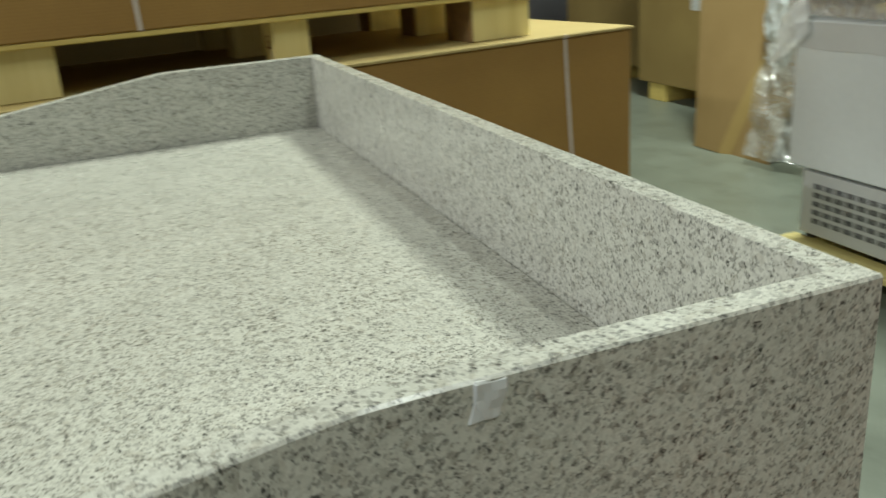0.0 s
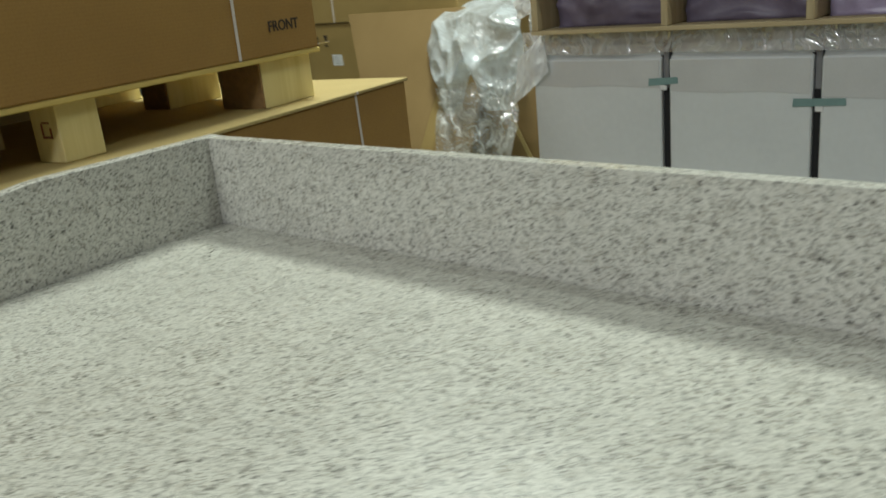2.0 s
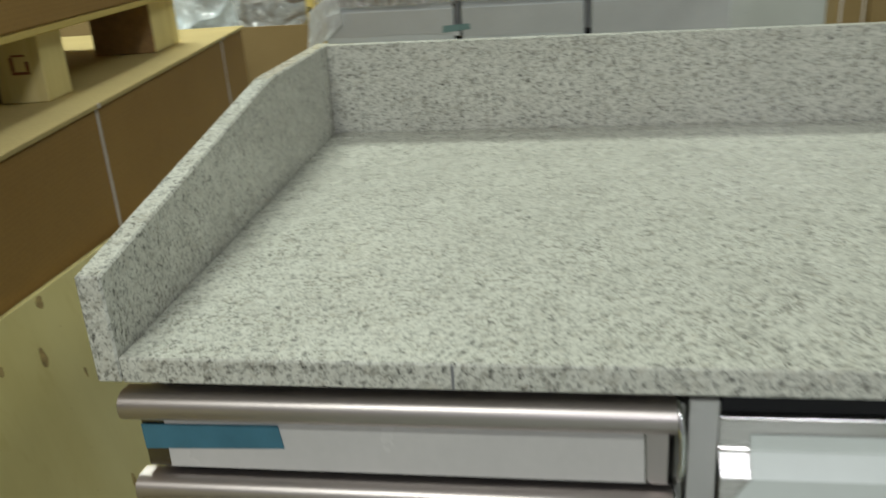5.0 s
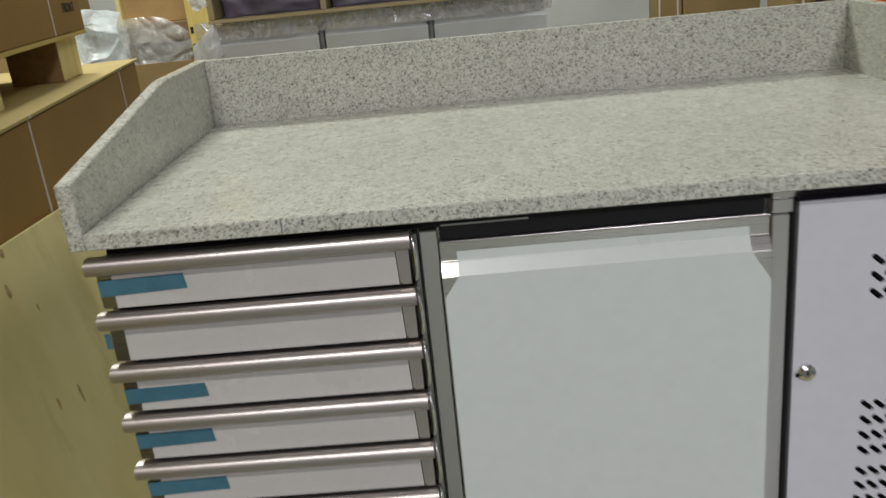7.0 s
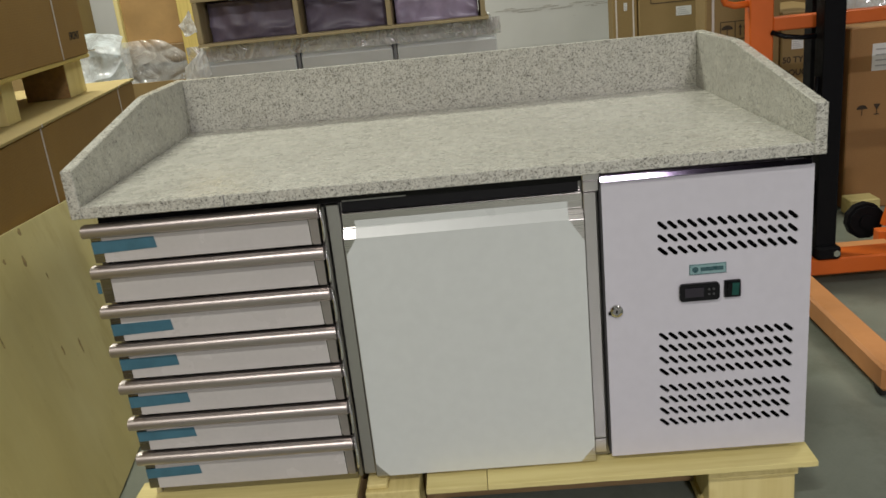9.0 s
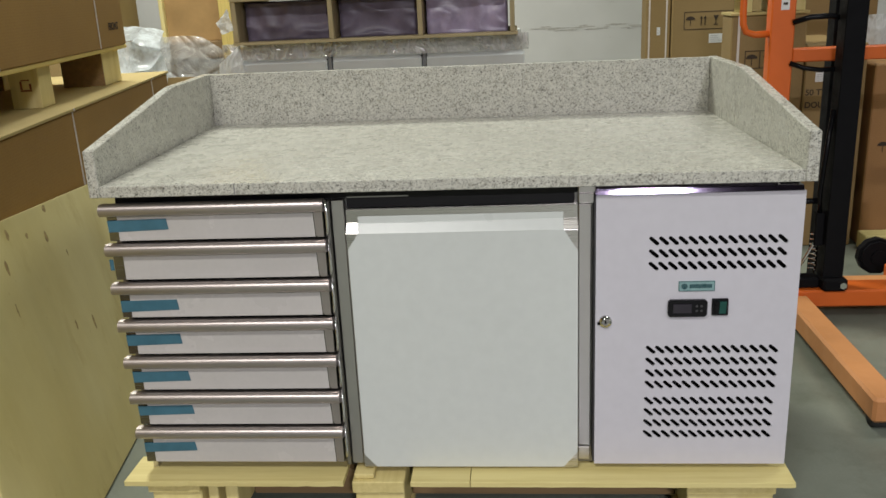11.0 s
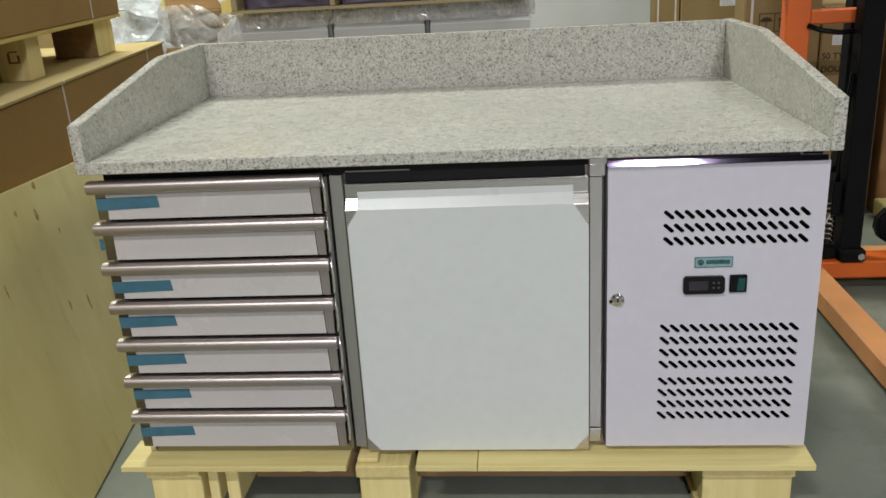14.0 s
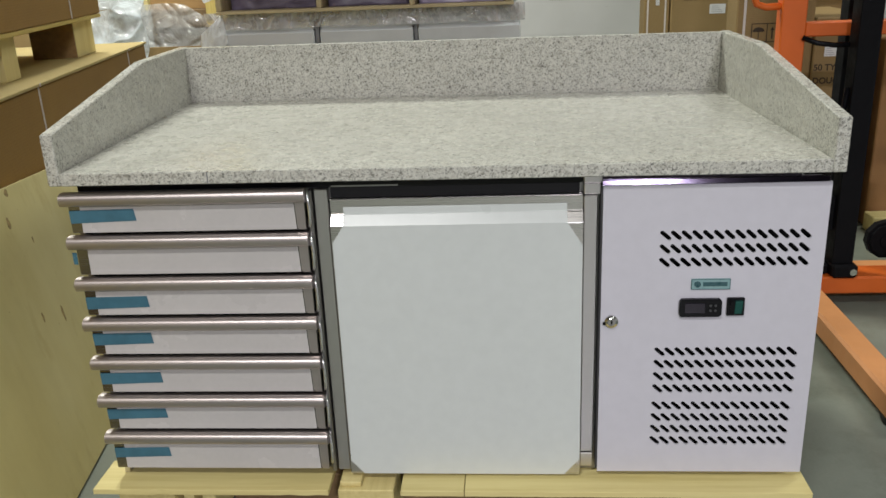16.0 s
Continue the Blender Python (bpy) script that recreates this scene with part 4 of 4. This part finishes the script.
bm = drape((-1.521, 4.040, 0.924), (-1.208, 4.040, 0.916), (-1.099, 3.980, 0.619), (-1.493, 3.980, 0.614), 50, 50, 0.016, 7.7, 0.0, 0.14)
tagged(part("stretch_film", bm, WRAP_HAZE, None, "", True), "hazy creased stretch film draped over a crate's base", "plastic film")
bm = drape((-1.76, 3.45, 0.58), (-1.24, 3.45, 0.64), (-1.22, 3.30, 0.05), (-1.64, 3.25, 0.06), 44, 60, 0.035, 5.9)
tagged(part("stretch_film", bm, WRAP_THIN, None, "", True), "clear crumpled stretch film hanging to the floor", "plastic film")
folded = thing("cardboard_sheet", "large folded tan cardboard sheet leaning back on one edge", "cardboard")
part("front_panel", prism([(-2.10, 0.004), (-1.90, 0.004), (-1.865, 0.27), (-1.815, 0.53), (-1.745, 0.80), (-1.70, 1.04), (-2.56, 1.04)], "Y", 0.0, 0.006, 0.001), CARD_DULL, folded)
bm = bmesh.new()
ring = [[bm.verts.new((x + dx, y, z)) for dx, y in ((0.002, 0.0), (0.055, 0.030), (0.060, 0.036), (0.002, 0.006))] for x, z in ((-1.90, 0.004), (-1.865, 0.27), (-1.815, 0.53), (-1.745, 0.80), (-1.70, 1.04))]
for a, b in zip(ring, ring[1:]):
    for k in range(4):
        bm.faces.new((a[k], a[(k + 1) % 4], b[(k + 1) % 4], b[k]))
bm.faces.new(ring[0][::-1])
bm.faces.new(ring[-1])
bmesh.ops.recalc_face_normals(bm, faces=bm.faces)
part("fold_strip", bm, CARD_PALE, folded, "paler folded edge strip")
part("back_panel", prism([(-1.842, 0.004), (-1.56, 0.004), (-1.52, 1.00), (-1.66, 1.00), (-1.755, 0.53), (-1.806, 0.27)], "Y", 0.037, 0.043, 0.001), CARD_DULL, folded, "darker rear flap")
folded.matrix_basis = pose(0, 3.31, 0, -21, 0, 0)
flat_box = thing("cardboard_sheet", "flattened brown carton standing beside a cabinet", "cardboard")
part("front_panel", prism([(-1.69, 0.004), (-1.268, 0.004), (-1.425, 0.314), (-1.575, 0.611), (-1.680, 0.657)], "Y", 3.690, 3.696, 0.001), CARD_DULL, flat_box)
part("fold_strip", prism([(-1.266, 0.004), (-1.240, 0.004), (-1.398, 0.314), (-1.560, 0.628), (-1.573, 0.611), (-1.423, 0.314)], "Y", 3.6905, 3.6975, 0.001), CARD_LID, flat_box, "paler creased edge")
part("back_panel", prism([(-1.60, 0.004), (-0.88, 0.004), (-0.88, 0.680), (-1.60, 0.680)], "Y", 3.706, 3.712, 0.001), CARD_DULL, flat_box, "rear flap")


# ---- cartons round the hall ----
def symbols(parent, x, y, z, s, kinds="uagx"):
    """Handling marks as flat ink shapes: umbrella, arrows, glass, cross."""
    for i, k in enumerate(kinds):
        cx = x + i * s * 1.35
        bm = bmesh.new()
        y1, y0 = y, y - 0.0012
        if k == "u":
            pts = [(cx + s * 0.5 * math.cos(a), z + s * 0.10 + s * 0.38 * math.sin(a)) for a in [math.pi * j / 8 for j in range(9)]]
            prism(pts, "Y", y0, y1, 0, bm)
            box(cx - s * 0.03, cx + s * 0.03, y0, y1, z - s * 0.5, z + s * 0.1, 0, bm)
        elif k == "a":
            for d in (-0.2, 0.2):
                box(cx + (d - 0.05) * s, cx + (d + 0.05) * s, y0, y1, z - s * 0.5, z + s * 0.2, 0, bm)
                prism([(cx + (d - 0.16) * s, z + s * 0.2), (cx + (d + 0.16) * s, z + s * 0.2), (cx + d * s, z + s * 0.5)], "Y", y0, y1, 0, bm)
        elif k == "g":
            prism([(cx - s * 0.3, z + s * 0.5), (cx + s * 0.3, z + s * 0.5), (cx + s * 0.05, z), (cx - s * 0.05, z)], "Y", y0, y1, 0, bm)
            box(cx - s * 0.04, cx + s * 0.04, y0, y1, z - s * 0.4, z, 0, bm)
            box(cx - s * 0.22, cx + s * 0.22, y0, y1, z - s * 0.5, z - s * 0.4, 0, bm)
        else:
            for sg in (1, -1):
                prism([(cx - sg * s * 0.42, z - s * 0.48), (cx - sg * s * 0.28, z - s * 0.48), (cx + sg * s * 0.42, z + s * 0.48), (cx + sg * s * 0.28, z + s * 0.48)], "Y", y0, y1, 0, bm)
        part("handling_mark", bm, INK, parent)


def carton(x0, x1, y0, y1, z0, z1, material, label, straps=(), lid=None):
    c = thing("carton", label, "carton", None, "cartons in the hall")
    part("body", box(x0, x1, y0, y1, z0, z1, 0.005), material, c)
    for x in straps:
        part("strap", box(x - 0.005, x + 0.005, y0 - 0.0012, y0 - 0.0002, z0 + 0.002, z1, 0), STRAP, c, "white plastic strapping band")
    if lid:
        part("lid", box(x0 - 0.006, x1 + 0.006, y0 - 0.006, y1 + 0.006, z1 + 0.0005, z1 + lid, 0.002), CARD_LID, c, "pale lid")
    return c


def label_on(c, x0, x1, y, z0, z1):
    lb = part("paper_label", box(x0, x1, y - 0.0014, y - 0.0002, z0, z1, 0), PAPER, c, "white paper label with unreadable print")
    for k in range(4):
        z = z0 + (z1 - z0) * (0.16 + 0.2 * k)
        part("print_line", box(x0 + 0.1 * (x1 - x0), x1 - (0.15 + 0.1 * k) * (x1 - x0), y - 0.0020, y - 0.0015, z, z + (z1 - z0) * 0.05, 0), GREY_INK, lb)


# by the back wall, right of the cabinet
c = carton(1.735, 1.892, 4.22, 4.42, 0.002, 1.75, CARD_DULL, "tall narrow tan carton with white straps by the wall", (1.756, 1.866))
label_on(c, 1.805, 1.827, 4.22, 0.785, 0.835)
c = carton(1.898, 2.350, 4.20, 4.9, 0.002, 1.75, CARD_DULL, "tall tan carton with printed handling marks by the wall")
symbols(c, 2.015, 4.1985, 0.868, 0.060)
for x0, x1, z0, z1 in ((1.974, 2.296, 0.921, 0.925), (1.974, 2.296, 0.812, 0.816), (1.974, 1.978, 0.8165, 0.9205), (2.292, 2.296, 0.8165, 0.9205)):
    part("frame_line", box(x0, x1, 4.1982, 4.1998, z0, z1, 0), INK, c)
label_on(c, 2.137, 2.235, 4.20, 0.724, 0.782)
# beyond the stacker
c = carton(1.753, 2.053, 2.06, 2.22, 0.002, 0.985, CARD_DULL, "tan carton with a pale lid and a white strap", (1.783,), 0.012)
symbols(c, 1.840, 2.0585, 0.808, 0.046, "ua")
for x0, x1, z0, z1 in ((1.812, 2.028, 0.842, 0.845), (1.812, 2.028, 0.772, 0.775), (1.812, 1.815, 0.7755, 0.8415), (1.871, 1.874, 0.7755, 0.8415)):
    part("frame_line", box(x0, x1, 2.0582, 2.0598, z0, z1, 0), INK, c)
top_pallet = thing("pallet", "small pale pine pallet lying on a carton", "pallet")
for x in (1.793, 1.903, 2.003):
    wood("block", x, x + 0.038, 2.062, 2.20, 0.9978, 1.050, PALE_Z, top_pallet)
wood("deck_board", 1.751, 2.053, 2.055, 2.21, 1.0503, 1.064, PALE_X, top_pallet)
c2 = carton(2.056, 2.300, 2.05, 2.6, 0.002, 0.860, CARD_DULL, "tan carton printed with its machine type", ())
words("50 TYPE", 0.034, INK, c2, pose(2.062, 2.0488, 0.656, 90, 0, 0), "dark printed words 50 TYPE")
words("DOUGHM", 0.034, INK, c2, pose(2.062, 2.0488, 0.604, 90, 0, 0), "dark printed letters DOUGHM")
label_on(c2, 2.098, 2.145, 2.05, 0.71, 0.748)
carton(2.08, 2.6, 2.75, 3.3, 0.002, 1.12, CARD_DULL, "brown carton behind others")
c = carton(2.335, 3.25, 2.05, 2.9, 0.002, 0.770, CARD_RED, "russet brown carton with a white label")
label_on(c, 2.425, 2.560, 2.05, 0.590, 0.700)
symbols(c, 2.395, 2.0485, 0.430, 0.045, "ug")
tagged(part("wood_block", box(2.32, 2.44, 1.93, 2.03, 0.001, 0.075, 0.004), PALE_X), "pale pine block lying on the floor", "wood block")
bm = sheet(0.9, 0.16, 24, 8, 0.05, 21.0)
tagged(part("plastic_bag", bm, WRAP, None, "", True), "white crumpled plastic lying on a carton", "plastic film").matrix_basis = pose(2.75, 2.2, 0.80)
# tall carton beyond the stack
c = carton(-3.62, -2.30, 3.95, 4.7, 0.122, 0.905, CARD_PALE, "tan carton with printed marks and a small label")
symbols(c, -3.25, 3.9485, 0.80, 0.07, "uag")
label_on(c, -3.02, -2.93, 3.95, 0.64, 0.71)
part("print_bar", box(-2.72, -2.50, 3.9485, 3.9496, 0.80, 0.825, 0), INK, c)
part("skid", box(-3.5, -3.3, 3.96, 4.6, 0.001, 0.1215, 0.003), WOOD_Y, c)
part("skid", box(-2.7, -2.4, 3.96, 4.6, 0.001, 0.1215, 0.003), WOOD_Y, c)
c = carton(-3.66, -2.26, 3.94, 4.7, 0.910, 1.7, CARD_PALE, "tan carton stacked on another", (-2.95,))
carton(-5.30, -3.72, 4.30, 5.0, 0.122, 0.86, CARD_PALE, "long tan carton stacked far behind", (-4.1,))
carton(-5.30, -3.72, 4.30, 5.0, 0.980, 1.75, CARD_PALE, "tan carton resting on battens over another", ())
for bx in (-5.2, -4.5, -3.85):
    tagged(part("batten", box(bx, bx + 0.12, 4.31, 4.98, 0.8605, 0.9795, 0.003), WOOD_Y), "pine batten between two stacked cartons", "batten", "battens between cartons")
for bx in (-5.2, -4.5, -3.85):
    tagged(part("batten", box(bx, bx + 0.12, 4.31, 4.98, 0.001, 0.1215, 0.003), WOOD_Y), "pine batten under a far carton", "batten", "battens between cartons")
c = carton(-2.24, -1.75, 3.70, 4.4, 0.002, 1.35, CARD_PALE, "tall tan carton with hand holes")
for hx in (-2.10, -2.04):
    part("hand_hole", box(hx, hx + 0.028, 3.6985, 3.6998, 0.30, 0.36, 0), GAP_SHADE, c)


# peeled streaks on the back wall
SCUFF = plain("bare_render", (0.50, 0.48, 0.445), 0.9, 0.0, 0.3, 40, 0.2)
rnd = random.Random(5)
for k in range(22):
    sx, sz, w = 1.10 + 0.042 * k + rnd.uniform(-0.02, 0.02), 0.752 + 0.012 * math.sin(k * 0.9) + rnd.uniform(-0.014, 0.012), rnd.uniform(0.03, 0.10)
    pts = [(sx + w * math.cos(a) * rnd.uniform(0.7, 1.1), sz + rnd.uniform(0.002, 0.007) * math.sin(a)) for a in [2 * math.pi * q / 14 for q in range(14)]]
    part("scuff", prism(pts, "Y", 6.1970 + 0.00006 * k, 6.1990), SCUFF, north, "dull peeled streak")


# ---- pallet stacker ----
stacker = thing("pallet_stacker", "orange pallet stacker with a black mast", "stacker")
for x0 in (1.760, 2.175):
    leg = part("fork_leg", box(x0, x0 + 0.080, 0.43, 1.19, 0.028, 0.098, 0.008), ORANGE_WORN, stacker, "scuffed orange support leg")
    part("roller", cyl((x0 + 0.044, 0.47, 0.032), "X", 0.031, 0.07, 20, bev=0.003), RUBBER, leg, "", True)
part("cross_beam", box(1.735, 2.263, 1.191, 1.300, 0.052, 0.112, 0.006), ORANGE, stacker, "orange cross beam")
part("base_plate", box(1.80, 2.22, 1.3005, 1.42, 0.045, 0.085, 0.004), ORANGE_WORN, stacker)
part("mast", prism([(1.887, 1.20), (1.953, 1.20), (1.953, 1.268), (1.938, 1.268), (1.938, 1.218), (1.902, 1.218), (1.902, 1.268), (1.887, 1.268)], "Z", 0.1125, 1.95, 0.002), BLACK_PAINT, stacker, "black steel mast channel")
part("mast", prism([(1.905, 1.345), (1.965, 1.345), (1.965, 1.41), (1.949, 1.41), (1.949, 1.362), (1.921, 1.362), (1.921, 1.41), (1.905, 1.41)], "Z", 0.0855, 1.95, 0.002), BLACK_PAINT, stacker, "black steel mast channel")
foot = part("mast_foot", box(1.884, 1.964, 1.175, 1.285, 0.1125, 0.158, 0.008), BLACK_PAINT, stacker)
part("bolt", cyl((1.946, 1.172, 0.136), "Y", 0.012, 0.008, 6), CHROME, foot)
part("upright", box(1.684, 1.760, 1.280, 1.335, 0.112, 1.95, 0.004), ORANGE, stacker, "flat orange upright")
lab = part("warning_label", box(1.712, 1.738, 1.2786, 1.2798, 1.035, 1.115, 0), PAPER, stacker, "white warning label with black marks")
for z in (1.05, 1.068, 1.086):
    part("print_bar", box(1.718, 1.732, 1.2780, 1.2785, z, z + 0.008, 0), INK, lab)
part("upright_foot", box(1.682, 1.80, 1.301, 1.36, 0.030, 0.1115, 0.004), ORANGE, stacker)
part("cross_bar", box(1.7605, 2.62, 1.290, 1.330, 0.868, 0.912, 0.004), ORANGE, stacker, "orange cross bar")
part("upper_bar", box(1.7605, 2.62, 1.296, 1.324, 1.30, 1.34, 0.004), ORANGE, stacker)
part("far_upright", box(2.52, 2.615, 1.3305, 1.38, 0.085, 1.95, 0.004), ORANGE, stacker)
arc = [(1.69, 1.30, 0.962), (1.640, 1.30, 0.960), (1.612, 1.30, 0.970), (1.602, 1.30, 0.995), (1.600, 1.30, 1.03), (1.600, 1.30, 1.20), (1.612, 1.30, 1.225), (1.69, 1.30, 1.23)]
part("grab_handle", tube(arc, 0.011, 12), ORANGE, stacker, "bent orange tube handle", True)
hose = [(1.75, 1.275, 0.995), (1.80, 1.262, 1.010), (1.86, 1.255, 1.012), (1.90, 1.266, 1.005)]
part("hose", tube(hose, 0.009, 10), BLACK, stacker, "black hydraulic hose", True)
hose = [(1.75, 1.275, 0.868), (1.79, 1.262, 0.852), (1.84, 1.255, 0.845), (1.90, 1.266, 0.845)]
part("hose", tube(hose, 0.008, 10), BLACK, stacker, "", True)
coil = [(1.862 + 0.012 * math.cos(a * 0.8), 1.24 + 0.012 * math.sin(a * 0.8), 0.17 + 0.0022 * a) for a in range(64)]
part("spring", tube(coil, 0.0028, 6), CHROME, stacker, "small coil spring", True)
part("lever", tube([(1.80, 1.24, 0.155), (1.835, 1.235, 0.215), (1.862, 1.235, 0.27), (1.872, 1.235, 0.31)], 0.006, 8), CHROME, stacker, "thin steel lever", True)
part("valve_block", box(1.856, 1.8865, 1.222, 1.262, 0.262, 0.375, 0.004), BLACK_PAINT, stacker, "black valve block")
part("valve_stem", cyl((1.836, 1.242, 0.414), "X", 0.010, 0.055, 12), BLACK, stacker, "", True)
part("hose", tube([(1.872, 1.235, 0.372), (1.862, 1.225, 0.44), (1.868, 1.222, 0.55), (1.882, 1.225, 0.72)], 0.008, 10), BLACK, stacker, "", True)
part("pedal", box(1.785, 1.885, 1.215, 1.275, 0.1125, 0.150, 0.006), BLACK_PAINT, stacker)
part("bracket", prism([(2.235, 0.113), (2.345, 0.113), (2.345, 0.36), (2.300, 0.36)], "Y", 1.47, 1.50, 0.003), ORANGE, stacker, "triangular orange bracket")
wheel = part("wheel", cyl((2.205, 1.56, 0.114), "Y", 0.070, 0.05, 11, bev=0.010), BLACK_PAINT, stacker, "black knobbly wheel")
part("hub", cyl((2.205, 1.532, 0.114), "Y", 0.026, 0.01, 18), BLACK_PAINT, wheel)
part("rear_frame", box(2.20, 2.62, 1.4205, 1.468, 0.060, 0.1125, 0.004), ORANGE, stacker)
part("jack_head", cyl((2.318, 1.485, 0.390), "Z", 0.022, 0.06, 16), CHROME, stacker)
